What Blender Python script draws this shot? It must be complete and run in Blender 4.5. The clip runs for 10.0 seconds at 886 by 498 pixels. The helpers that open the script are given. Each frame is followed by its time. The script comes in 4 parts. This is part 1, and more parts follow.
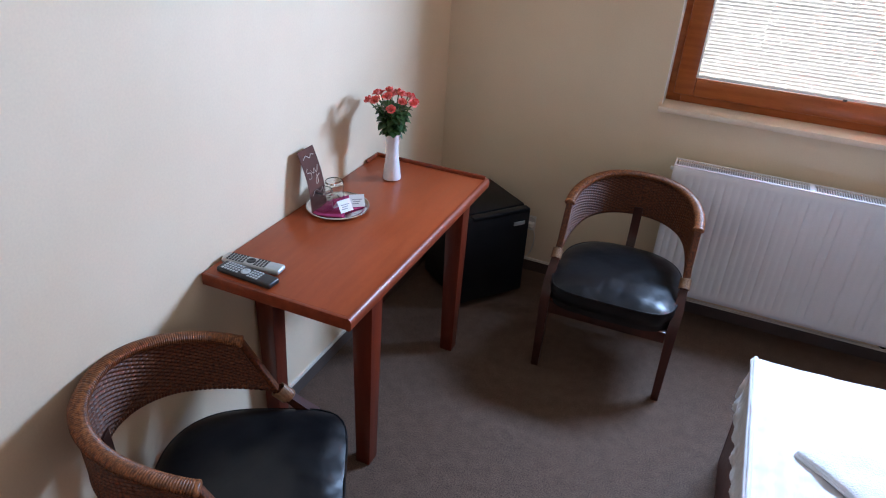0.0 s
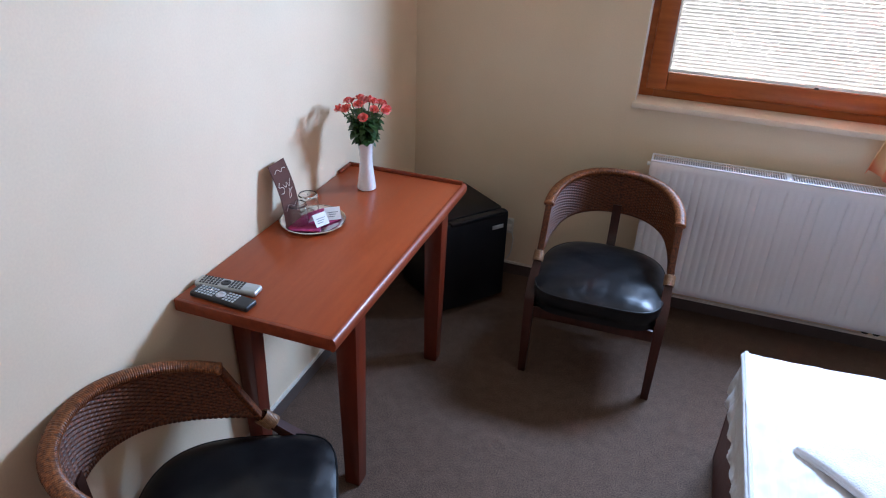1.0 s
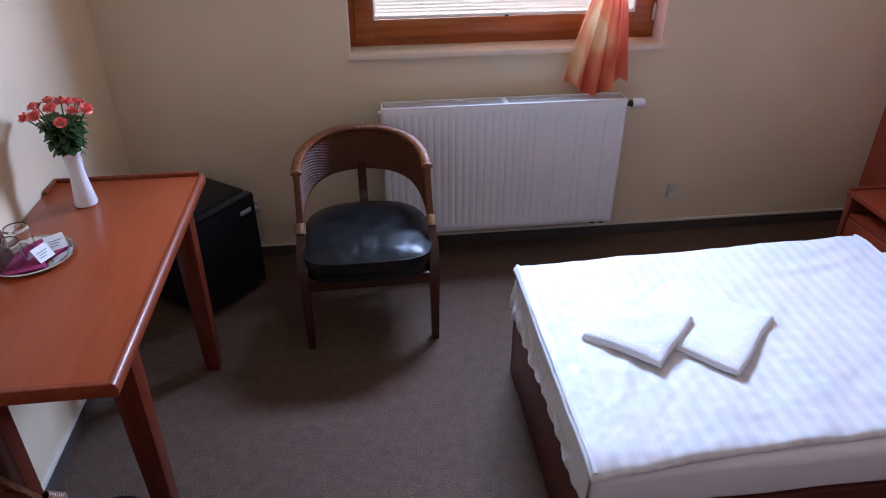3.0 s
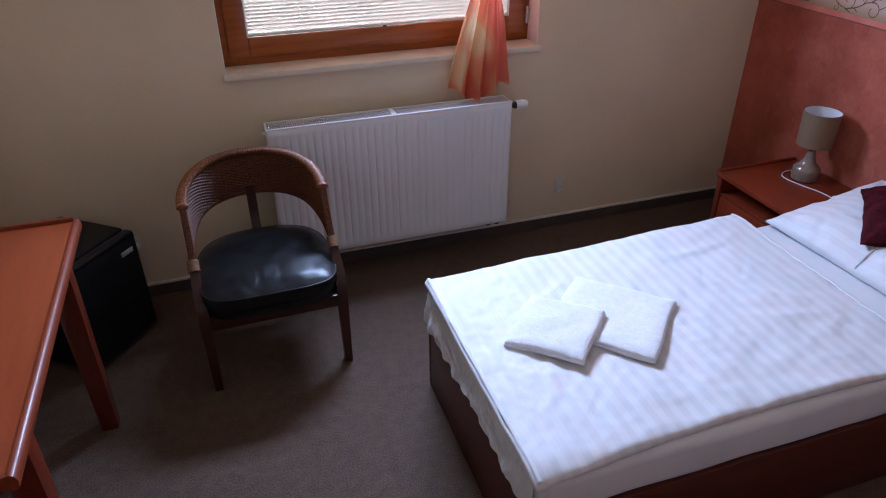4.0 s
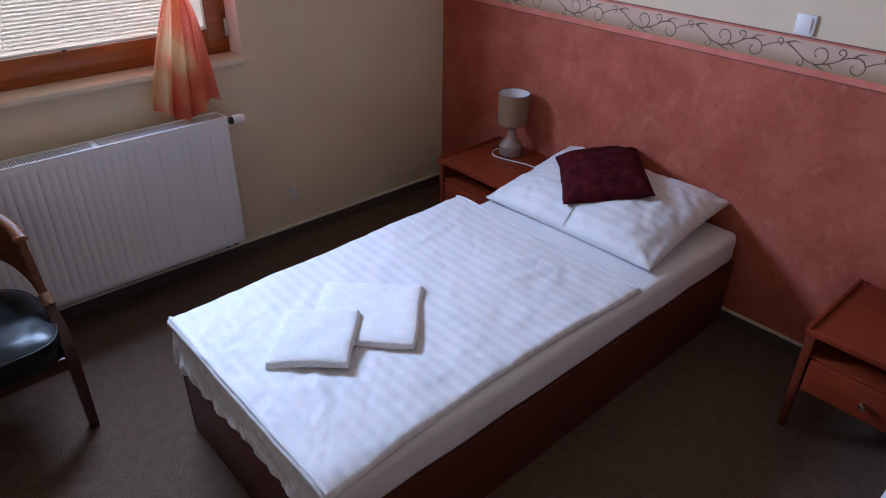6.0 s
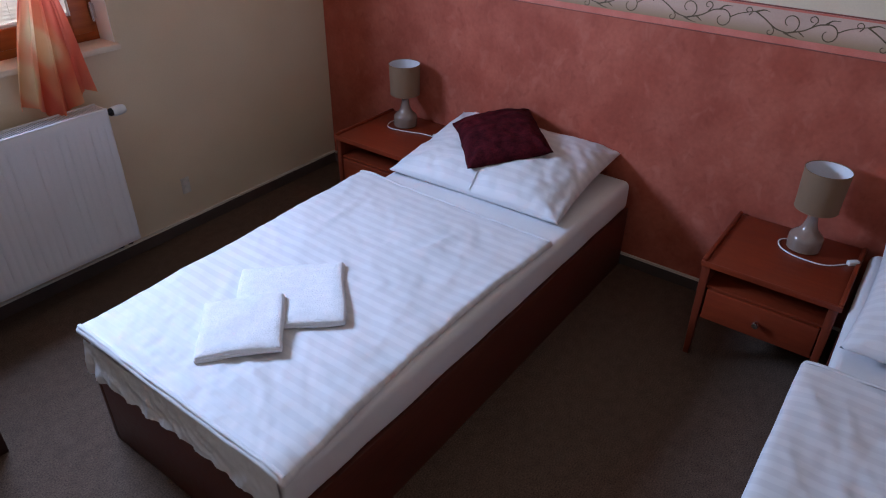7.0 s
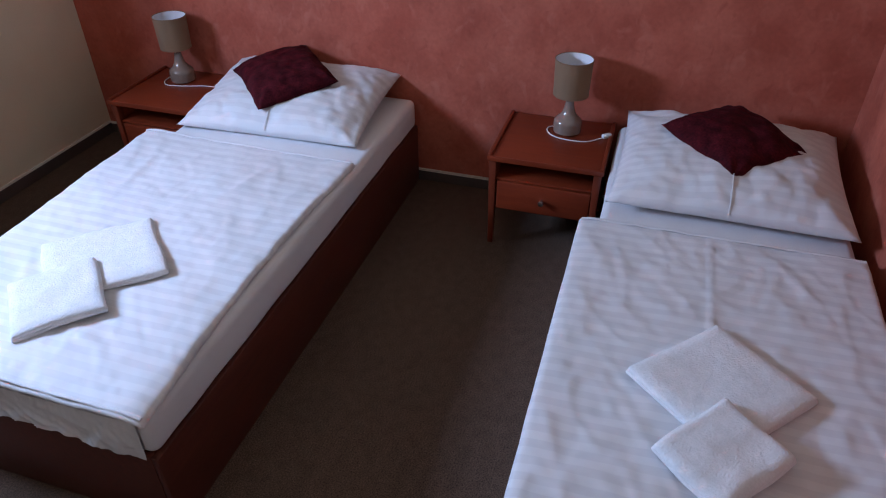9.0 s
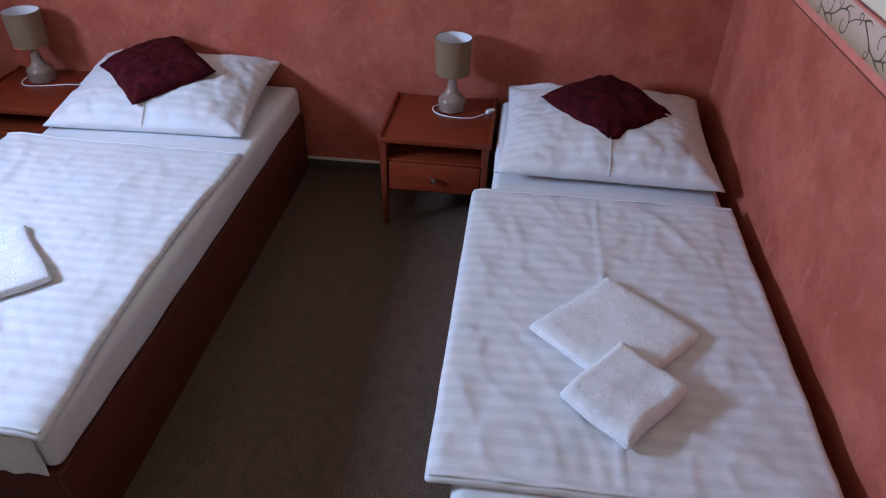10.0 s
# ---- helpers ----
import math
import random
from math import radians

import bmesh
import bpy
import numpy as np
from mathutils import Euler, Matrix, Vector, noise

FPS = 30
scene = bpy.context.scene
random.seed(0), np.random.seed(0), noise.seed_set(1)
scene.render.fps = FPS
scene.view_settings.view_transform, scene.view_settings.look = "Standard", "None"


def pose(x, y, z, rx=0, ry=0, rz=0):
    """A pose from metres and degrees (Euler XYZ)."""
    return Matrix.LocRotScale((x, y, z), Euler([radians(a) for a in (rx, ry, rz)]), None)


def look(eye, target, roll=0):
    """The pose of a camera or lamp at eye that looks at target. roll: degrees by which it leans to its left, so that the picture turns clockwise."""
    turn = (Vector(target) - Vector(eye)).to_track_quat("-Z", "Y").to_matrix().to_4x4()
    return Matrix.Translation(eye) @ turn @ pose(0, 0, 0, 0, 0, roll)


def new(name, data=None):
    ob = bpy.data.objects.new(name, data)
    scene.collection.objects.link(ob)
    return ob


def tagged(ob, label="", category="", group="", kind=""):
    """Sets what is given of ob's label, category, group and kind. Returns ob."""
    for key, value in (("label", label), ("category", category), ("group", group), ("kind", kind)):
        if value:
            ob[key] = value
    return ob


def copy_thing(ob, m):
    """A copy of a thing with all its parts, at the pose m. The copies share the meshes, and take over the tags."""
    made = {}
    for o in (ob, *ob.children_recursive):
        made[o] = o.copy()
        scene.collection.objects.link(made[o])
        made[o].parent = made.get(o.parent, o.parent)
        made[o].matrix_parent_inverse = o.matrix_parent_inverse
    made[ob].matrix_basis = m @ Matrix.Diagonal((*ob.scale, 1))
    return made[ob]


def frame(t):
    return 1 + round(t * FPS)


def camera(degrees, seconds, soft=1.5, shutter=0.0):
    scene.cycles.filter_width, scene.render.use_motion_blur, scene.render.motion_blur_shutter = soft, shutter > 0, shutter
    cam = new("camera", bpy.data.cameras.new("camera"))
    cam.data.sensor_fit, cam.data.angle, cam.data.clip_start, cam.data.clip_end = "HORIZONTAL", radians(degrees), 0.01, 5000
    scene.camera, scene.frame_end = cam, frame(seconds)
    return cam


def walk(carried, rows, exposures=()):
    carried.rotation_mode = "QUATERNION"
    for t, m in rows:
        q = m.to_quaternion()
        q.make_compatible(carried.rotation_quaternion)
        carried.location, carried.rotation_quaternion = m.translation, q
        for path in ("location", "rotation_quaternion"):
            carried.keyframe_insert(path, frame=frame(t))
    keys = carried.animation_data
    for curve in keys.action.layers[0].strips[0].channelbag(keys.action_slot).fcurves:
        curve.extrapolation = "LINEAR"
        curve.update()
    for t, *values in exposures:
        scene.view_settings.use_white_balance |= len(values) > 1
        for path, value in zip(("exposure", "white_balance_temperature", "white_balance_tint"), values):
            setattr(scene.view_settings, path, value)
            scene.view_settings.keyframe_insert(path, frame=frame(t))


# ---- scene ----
cam = camera(66.0, 10.0, soft=1.1)

PATH = [
    (0, (1.213, -2.959, 1.784), (0.571, -1.341, 0.799), 3.8),
    (0.5, (1.205, -2.926, 1.776), (0.572, -1.306, 0.789), 4.4),
    (1, (1.158, -2.908, 1.772), (0.593, -1.257, 0.796), 2.2),
    (1.5, (1.099, -2.902, 1.763), (0.759, -1.2, 0.769), 0.3),
    (2, (1.052, -2.918, 1.734), (0.927, -1.199, 0.72), -0.3),
    (2.5, (1.048, -2.905, 1.723), (1.091, -1.192, 0.691), -0.4),
    (4, (0.956, -2.776, 1.747), (1.496, -1.154, 0.709), -0.3),
    (4.5, (0.921, -2.779, 1.758), (1.65, -1.224, 0.734), -1.0),
    (5, (0.95, -2.785, 1.757), (1.836, -1.29, 0.767), -1.2),
    (5.5, (1.006, -2.804, 1.754), (2.034, -1.406, 0.76), 0.3),
    (7, (0.89, -2.728, 1.734), (2.248, -1.724, 0.663), 0.6),
    (7.5, (0.854, -2.76, 1.728), (2.283, -1.872, 0.646), 1.5),
    (8, (0.804, -2.798, 1.714), (2.284, -2.032, 0.608), 2.9),
    (8.5, (0.75, -2.786, 1.705), (2.262, -2.144, 0.564), 1.9),
    (9, (0.713, -2.817, 1.707), (2.256, -2.329, 0.532), -0.3),
    (9.5, (0.68, -2.822, 1.702), (2.264, -2.528, 0.516), 0.6),
    (10, (0.657, -2.806, 1.69), (2.252, -2.627, 0.496), 1.2),
]
walk(cam, [(t, look(eye, target, roll)) for t, eye, target, roll in PATH],
     [(0, 0.16, 6400, 10), (2.0, 0.14, 6380, 14), (2.5, 0.09, 6390, 18), (4.0, -0.42, 6540, 19), (4.5, -0.4, 6580, 20), (5.0, -0.42, 6640, 19),
      (5.5, -0.62, 6700, 17), (7.0, -0.68, 6520, 15), (7.5, -0.70, 6430, 15), (8.5, -0.66, 6430, 15), (9.0, -0.46, 6500, 15), (10, -0.32, 6510, 14)])

# ---- world and lights ----
world = bpy.data.worlds.new("world")
scene.world = world
world.use_nodes = True
wn = world.node_tree.nodes
sky = wn.new("ShaderNodeTexSky")
sky.sky_type = "NISHITA"
sky.sun_disc = False
sky.sun_elevation = radians(40)
sky.sun_rotation = radians(-10)
world.node_tree.links.new(sky.outputs["Color"], wn["Background"].inputs["Color"])
wn["Background"].inputs["Strength"].default_value = 0.12

sun = new("sun", bpy.data.lights.new("sun", "SUN"))
sun.data.energy, sun.data.angle, sun.data.color = 5.0, radians(0.5), (1.0, 0.98, 0.95)
sun.matrix_world = look((1.2, 6.0, 6.2), (1.65, 0.1, 1.2))

daylight = new("window_daylight", bpy.data.lights.new("window_daylight", "AREA"))
daylight.data.shape, daylight.data.size, daylight.data.size_y = "RECTANGLE", 0.74, 0.40
daylight.data.energy, daylight.data.color, daylight.data.spread = 138.0, (0.425, 0.63, 1.0), radians(158)
daylight.matrix_world = pose(1.80, 0.062, 1.64, -88, 0, 0)


# ---- mesh helpers ----
def add_box(bm, lo, hi, bevel=0.0, seg=2, m=None):
    """A box between two corners, with rounded edges; m moves it."""
    lo, hi = Vector(lo), Vector(hi)
    mat = Matrix.Translation((lo + hi) / 2) @ Matrix.Diagonal((*(hi - lo), 1))
    made = bmesh.ops.create_cube(bm, size=1.0, matrix=(m @ mat) if m else mat)["verts"]
    if bevel:
        edges = list({e for v in made for e in v.link_edges})
        bmesh.ops.bevel(bm, geom=edges, offset=bevel, segments=seg, profile=0.5, affect="EDGES")
    return bm


def box(lo, hi, bevel=0.0, seg=2):
    return add_box(bmesh.new(), lo, hi, bevel, seg)


def add_ring(bm, rings, close_u=True, cap=True):
    """Skins rings of points into one surface."""
    rows = [[bm.verts.new(p) for p in ring] for ring in rings]
    n = len(rows[0])
    for a, b in zip(rows, rows[1:]):
        for i in range(n if close_u else n - 1):
            j = (i + 1) % n
            bm.faces.new((a[i], a[j], b[j], b[i]))
    if cap and close_u:
        bm.faces.new(list(reversed(rows[0])))
        bm.faces.new(rows[-1])
    return rows


def lathe(profile, seg=40, at=(0, 0, 0), cap=True):
    bm = bmesh.new()
    rings = [[(at[0] + r * math.cos(2 * math.pi * k / seg), at[1] + r * math.sin(2 * math.pi * k / seg), at[2] + z)
              for k in range(seg)] for r, z in profile]
    add_ring(bm, rings, True, cap)
    return bm


def add_tube(bm, pts, r, seg=10, r_end=None):
    """A round tube along points."""
    pts = [Vector(p) for p in pts]
    rings, side = [], None
    for k, p in enumerate(pts):
        d = (pts[min(k + 1, len(pts) - 1)] - pts[max(k - 1, 0)]).normalized()
        if side is None:
            side = d.orthogonal().normalized()
        side = (side - d * side.dot(d)).normalized()
        up = d.cross(side)
        rr = r if r_end is None else r + (r_end - r) * k / (len(pts) - 1)
        rings.append([p + rr * (math.cos(a) * side + math.sin(a) * up) for a in (2 * math.pi * i / seg for i in range(seg))])
    add_ring(bm, rings)
    return bm


def smooth_path(pts, n=8):
    """Catmull-Rom through points."""
    p = [Vector(q) for q in pts]
    p = [2 * p[0] - p[1]] + p + [2 * p[-1] - p[-2]]
    out = []
    for a, b, c, d in zip(p, p[1:], p[2:], p[3:]):
        for k in range(n):
            t = k / n
            out.append(0.5 * (2 * b + (c - a) * t + (2 * a - 5 * b + 4 * c - d) * t * t + (3 * b - a - 3 * c + d) * t ** 3))
    return out + [p[-2]]


def taper(bm, lo0, hi0, z0, lo1, hi1, z1, bevel=0.004):
    """A straight tapered post from a rectangle at z0 to one at z1."""
    a = [(lo0[0], lo0[1], z0), (hi0[0], lo0[1], z0), (hi0[0], hi0[1], z0), (lo0[0], hi0[1], z0)]
    b = [(lo1[0], lo1[1], z1), (hi1[0], lo1[1], z1), (hi1[0], hi1[1], z1), (lo1[0], hi1[1], z1)]
    rows = add_ring(bm, [a, b])
    edges = list({e for r in rows for v in r for e in v.link_edges})
    bmesh.ops.bevel(bm, geom=edges, offset=bevel, segments=2, profile=0.5, affect="EDGES")
    return bm


def sheet(nu, nv, f):
    """A closed or open surface from f(u, v), u and v from 0 to 1."""
    bm = bmesh.new()
    rows = [[bm.verts.new(f(i / nu, j / nv)) for j in range(nv + 1)] for i in range(nu + 1)]
    for i in range(nu):
        for j in range(nv):
            bm.faces.new((rows[i][j], rows[i + 1][j], rows[i + 1][j + 1], rows[i][j + 1]))
    return bm


def finish(bm, smooth=True, angle=40):
    bmesh.ops.remove_doubles(bm, verts=bm.verts, dist=1e-5)
    bmesh.ops.recalc_face_normals(bm, faces=bm.faces)
    lim = radians(angle)
    for fc in bm.faces:
        fc.smooth = smooth
    for e in bm.edges:
        if len(e.link_faces) == 2 and e.calc_face_angle(0) > lim:
            e.smooth = False


def part(name, bm, material, parent=None, label="", smooth=True, angle=40, m=None):
    finish(bm, smooth, angle)
    me = bpy.data.meshes.new(name)
    bm.to_mesh(me)
    bm.free()
    me.materials.append(material)
    ob = new(name, me)
    if parent:
        ob.parent = parent
    if m:
        ob.matrix_basis = m
    if label:
        ob["label"] = label
    return ob


def thing(name, m, label, category, group=""):
    ob = new(name)
    ob.matrix_basis = m
    ob.empty_display_size = 0.1
    return tagged(ob, label, category, group)


def structure(name, bm, material, label="", category="", smooth=False):
    return tagged(part(name, bm, material, smooth=smooth), label, category, kind="structure")


def piece(name, mesh, parent, m):
    ob = new(name, mesh)
    ob.parent = parent
    ob.matrix_basis = m
    return ob


def nz(x, y, z=0.0, s=1.0):
    return noise.noise(Vector((x * s, y * s, z * s)))


# ---- materials ----
def material(name, dark, light, scale=6.0, rough=0.6, metal=0.0, bump=0.0, bump_scale=200.0, grain=0.12, stretch=(1, 1, 1),
             rough_var=0.08, detail=6.0, world_space=False, sheen=0.0, coat=0.0, ramp=(0.35, 0.65), spec=0.5, depth=0.002):
    """Two-scale variation of colour and roughness with fine relief."""
    mt = bpy.data.materials.new(name)
    mt.use_nodes = True
    nt = mt.node_tree
    nd, lk = nt.nodes, nt.links
    bsdf = nd["Principled BSDF"]
    co = nd.new("ShaderNodeNewGeometry").outputs["Position"] if world_space else nd.new("ShaderNodeTexCoord").outputs["Object"]
    mp = nd.new("ShaderNodeMapping")
    mp.inputs["Scale"].default_value = stretch
    lk.new(co, mp.inputs["Vector"])
    big = nd.new("ShaderNodeTexNoise")
    big.inputs["Scale"].default_value, big.inputs["Detail"].default_value = scale, detail
    lk.new(mp.outputs["Vector"], big.inputs["Vector"])
    cr = nd.new("ShaderNodeValToRGB")
    cr.color_ramp.elements[0].position, cr.color_ramp.elements[1].position = ramp
    cr.color_ramp.elements[0].color, cr.color_ramp.elements[1].color = (*dark, 1), (*light, 1)
    lk.new(big.outputs["Fac"], cr.inputs["Fac"])
    fine = nd.new("ShaderNodeTexNoise")
    fine.inputs["Scale"].default_value, fine.inputs["Detail"].default_value = bump_scale, 3.0
    lk.new(mp.outputs["Vector"], fine.inputs["Vector"])
    mr = nd.new("ShaderNodeMapRange")
    mr.inputs["From Min"].default_value, mr.inputs["From Max"].default_value = 0.25, 0.75
    mr.inputs["To Min"].default_value, mr.inputs["To Max"].default_value = 1 - grain, 1 + grain
    lk.new(fine.outputs["Fac"], mr.inputs["Value"])
    mul = nd.new("ShaderNodeVectorMath")
    mul.operation = "SCALE"
    lk.new(cr.outputs["Color"], mul.inputs[0])
    lk.new(mr.outputs["Result"], mul.inputs["Scale"])
    lk.new(mul.outputs["Vector"], bsdf.inputs["Base Color"])
    rr = nd.new("ShaderNodeMapRange")
    rr.inputs["To Min"].default_value, rr.inputs["To Max"].default_value = max(0.02, rough - rough_var), min(1, rough + rough_var)
    lk.new(big.outputs["Fac"], rr.inputs["Value"])
    lk.new(rr.outputs["Result"], bsdf.inputs["Roughness"])
    bsdf.inputs["Metallic"].default_value = metal
    bsdf.inputs["Sheen Weight"].default_value = sheen
    bsdf.inputs["Specular IOR Level"].default_value = spec
    bsdf.inputs["Coat Weight"].default_value = coat
    bsdf.inputs["Coat Roughness"].default_value = 0.15
    if bump:
        bp = nd.new("ShaderNodeBump")
        bp.inputs["Strength"].default_value, bp.inputs["Distance"].default_value = bump, depth
        lk.new(fine.outputs["Fac"], bp.inputs["Height"])
        lk.new(bp.outputs["Normal"], bsdf.inputs["Normal"])
    return mt


def striped(name, a, b, width, axis="X"):
    """White cotton damask: satin bands woven across, telling by sheen and a faint change of tone."""
    mt = material(name, a, a, 3.0, 0.75, bump=0.25, bump_scale=420, grain=0.03, sheen=0.15)
    nt = mt.node_tree
    nd, lk = nt.nodes, nt.links
    bsdf = nd["Principled BSDF"]
    wave = nd.new("ShaderNodeTexWave")
    wave.bands_direction = axis
    wave.inputs["Scale"].default_value = math.pi / (10 * width)
    wave.inputs["Distortion"].default_value = 0.4
    wave.inputs["Detail"].default_value = 1.0
    lk.new(nd.new("ShaderNodeTexCoord").outputs["Object"], wave.inputs["Vector"])
    cr = nd.new("ShaderNodeValToRGB")
    cr.color_ramp.elements[0].position, cr.color_ramp.elements[1].position = 0.42, 0.58
    cr.color_ramp.elements[0].color, cr.color_ramp.elements[1].color = (*a, 1), (*b, 1)
    lk.new(wave.outputs["Fac"], cr.inputs["Fac"])
    lk.new(cr.outputs["Color"], bsdf.inputs["Base Color"])
    mr = nd.new("ShaderNodeMapRange")
    mr.inputs["To Min"].default_value, mr.inputs["To Max"].default_value = 0.8, 0.5
    lk.new(wave.outputs["Fac"], mr.inputs["Value"])
    lk.new(mr.outputs["Result"], bsdf.inputs["Roughness"])
    return mt


def creased(mt, strength=0.28):
    """Adds soft folds and crumples under the weave of a cloth."""
    nt = mt.node_tree
    nd, lk = nt.nodes, nt.links
    no = nd.new("ShaderNodeTexNoise")
    no.inputs["Scale"].default_value, no.inputs["Detail"].default_value, no.inputs["Distortion"].default_value = 9.0, 2.5, 0.3
    lk.new(nd.new("ShaderNodeTexCoord").outputs["Object"], no.inputs["Vector"])
    bp = nd.new("ShaderNodeBump")
    bp.inputs["Strength"].default_value, bp.inputs["Distance"].default_value = strength, 0.012
    lk.new(no.outputs["Fac"], bp.inputs["Height"])
    old = nd["Principled BSDF"].inputs["Normal"].links[0].from_socket
    lk.new(old, bp.inputs["Normal"])
    lk.new(bp.outputs["Normal"], nd["Principled BSDF"].inputs["Normal"])
    return mt


def translucent(name, colour, amount, rough=0.8, tint=None):
    mt = material(name, colour, colour, 8.0, rough, bump=0.15, bump_scale=300, grain=0.04)
    nt = mt.node_tree
    tr = nt.nodes.new("ShaderNodeBsdfTranslucent")
    tr.inputs["Color"].default_value = (*(tint or colour), 1)
    mx = nt.nodes.new("ShaderNodeMixShader")
    mx.inputs["Fac"].default_value = amount
    nt.links.new(nt.nodes["Principled BSDF"].outputs["BSDF"], mx.inputs[1])
    nt.links.new(tr.outputs["BSDF"], mx.inputs[2])
    nt.links.new(mx.outputs["Shader"], nt.nodes["Material Output"].inputs["Surface"])
    return mt


def wood(name, dark, light, rough=0.3, along="Y", coat=0.3):
    st = {"X": (0.8, 9, 9), "Y": (9, 0.8, 9), "Z": (9, 9, 0.8)}[along]
    return material(name, dark, light, 5.0, rough, bump=0.05, bump_scale=60, grain=0.1, stretch=st, coat=coat, spec=0.3, ramp=(0.3, 0.7))


def glass(name):
    mt = bpy.data.materials.new(name)
    mt.use_nodes = True
    b = mt.node_tree.nodes["Principled BSDF"]
    b.inputs["Base Color"].default_value = (0.95, 0.97, 0.97, 1)
    b.inputs["Transmission Weight"].default_value, b.inputs["Roughness"].default_value, b.inputs["IOR"].default_value = 1.0, 0.02, 1.45
    return mt


M_CREAM = material("cream_wall_paint", (0.705, 0.568, 0.402), (0.750, 0.612, 0.442), 2.5, 0.85, bump=0.07, bump_scale=160, grain=0.03, world_space=True)
def sponged_plaster():
    """Terracotta wash dabbed on with a sponge: cloudy paler patches and small darker upright dabs."""
    mt = material("terracotta_sponged_plaster", (0.365, 0.080, 0.047), (0.475, 0.128, 0.080), 6.5, 0.75, spec=0.25, bump=0.35, bump_scale=60, grain=0.08,
                  detail=8.0, world_space=True, ramp=(0.34, 0.68))
    nt = mt.node_tree
    nd, lk = nt.nodes, nt.links
    mp = nd.new("ShaderNodeMapping")
    mp.inputs["Scale"].default_value = (1.0, 1.0, 0.75)
    lk.new(nd.new("ShaderNodeNewGeometry").outputs["Position"], mp.inputs["Vector"])
    src = nd["Principled BSDF"].inputs["Base Color"].links[0].from_socket
    for scale, lo, hi, colour, amount in ((22.0, 0.58, 0.74, (0.27, 0.052, 0.030, 1), 0.40), (15.0, 0.58, 0.76, (0.56, 0.19, 0.13, 1), 0.40)):
        no = nd.new("ShaderNodeTexNoise")
        no.inputs["Scale"].default_value, no.inputs["Detail"].default_value, no.inputs["Distortion"].default_value = scale, 3.0, 0.6
        lk.new(mp.outputs["Vector"], no.inputs["Vector"])
        mr = nd.new("ShaderNodeMapRange")
        mr.inputs["From Min"].default_value, mr.inputs["From Max"].default_value, mr.inputs["To Max"].default_value = lo, hi, amount
        lk.new(no.outputs["Fac"], mr.inputs["Value"])
        mx = nd.new("ShaderNodeMix")
        mx.data_type = "RGBA"
        mx.inputs["B"].default_value = colour
        lk.new(mr.outputs["Result"], mx.inputs["Factor"])
        lk.new(src, mx.inputs["A"])
        src = mx.outputs["Result"]
    lk.new(src, nd["Principled BSDF"].inputs["Base Color"])
    return mt


M_RED = sponged_plaster()
# ceiling is out of view; its low warm albedo dims and tints the bounce
M_CEIL = material("beige_bounce_dimming_paint", (0.45, 0.32, 0.21), (0.50, 0.36, 0.24), 2, 0.9, bump=0.1, grain=0.02)
M_CARPET = material("grey_brown_carpet", (0.096, 0.060, 0.042), (0.120, 0.077, 0.055), 26.0, 0.82, spec=0.18, bump=0.7, bump_scale=210, grain=0.62, world_space=True)
M_BASE = material("dark_brown_skirting", (0.07, 0.05, 0.042), (0.09, 0.065, 0.055), 8, 0.6, grain=0.1)
M_BASETOP = material("pale_sealant", (0.68, 0.62, 0.54), (0.74, 0.68, 0.60), 20, 0.6)
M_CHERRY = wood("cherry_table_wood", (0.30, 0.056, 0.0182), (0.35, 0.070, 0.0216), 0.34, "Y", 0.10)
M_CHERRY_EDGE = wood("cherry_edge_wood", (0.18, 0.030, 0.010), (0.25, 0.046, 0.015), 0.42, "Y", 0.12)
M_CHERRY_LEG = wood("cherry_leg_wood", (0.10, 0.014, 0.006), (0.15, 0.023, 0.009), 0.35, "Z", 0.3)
M_STAND = wood("red_brown_nightstand_wood", (0.178, 0.025, 0.0093), (0.222, 0.035, 0.012), 0.38, "Y", 0.08)
M_STAND_LEG_SHADE = wood("red_brown_leg_and_back_shade_wood", (0.13, 0.021, 0.009), (0.19, 0.033, 0.013), 0.4, "Z", 0.2)
M_BEDBASE = wood("dark_red_brown_bed_board", (0.075, 0.018, 0.011), (0.11, 0.027, 0.016), 0.42, "X", 0.1)
M_CHAIRWOOD = wood("dark_chair_wood", (0.030, 0.008, 0.005), (0.055, 0.014, 0.008), 0.4, "Z", 0.2)
M_WICKER = material("brown_woven_rattan", (0.038, 0.009, 0.003), (0.155, 0.043, 0.013), 150, 0.42, spec=0.34, grain=0.4, bump_scale=260, bump=0.3)
M_RIM = material("rattan_rim", (0.092, 0.026, 0.009), (0.280, 0.094, 0.030), 110, 0.38, spec=0.4, grain=0.4, bump_scale=300, bump=0.3)
M_BINDING = material("light_rattan_binding", (0.2, 0.1, 0.05), (0.3, 0.16, 0.08), 90, 0.45, grain=0.2)
M_LEATHER = creased(material("black_leather", (0.005, 0.005, 0.006), (0.009, 0.009, 0.010), 14, 0.33, spec=0.28, bump=0.10, bump_scale=260, grain=0.2, rough_var=0.1), 0.3)
M_COTTON = creased(striped("white_striped_cotton", (0.71, 0.71, 0.73), (0.65, 0.65, 0.675), 0.045, "X"))
M_SHEET = creased(material("white_cotton_sheet", (0.68, 0.68, 0.70), (0.73, 0.73, 0.75), 5, 0.85, bump=0.25, bump_scale=380, grain=0.03), 0.25)
M_TERRY = material("white_terry_cloth", (0.72, 0.73, 0.75), (0.79, 0.79, 0.81), 40, 0.95, bump=0.9, bump_scale=190, grain=0.05, sheen=0.4, depth=0.0027)
M_VELVET = material("burgundy_velvet", (0.030, 0.002, 0.004), (0.072, 0.006, 0.010), 26, 0.8, bump=0.5, bump_scale=140, grain=0.4, spec=0.08)
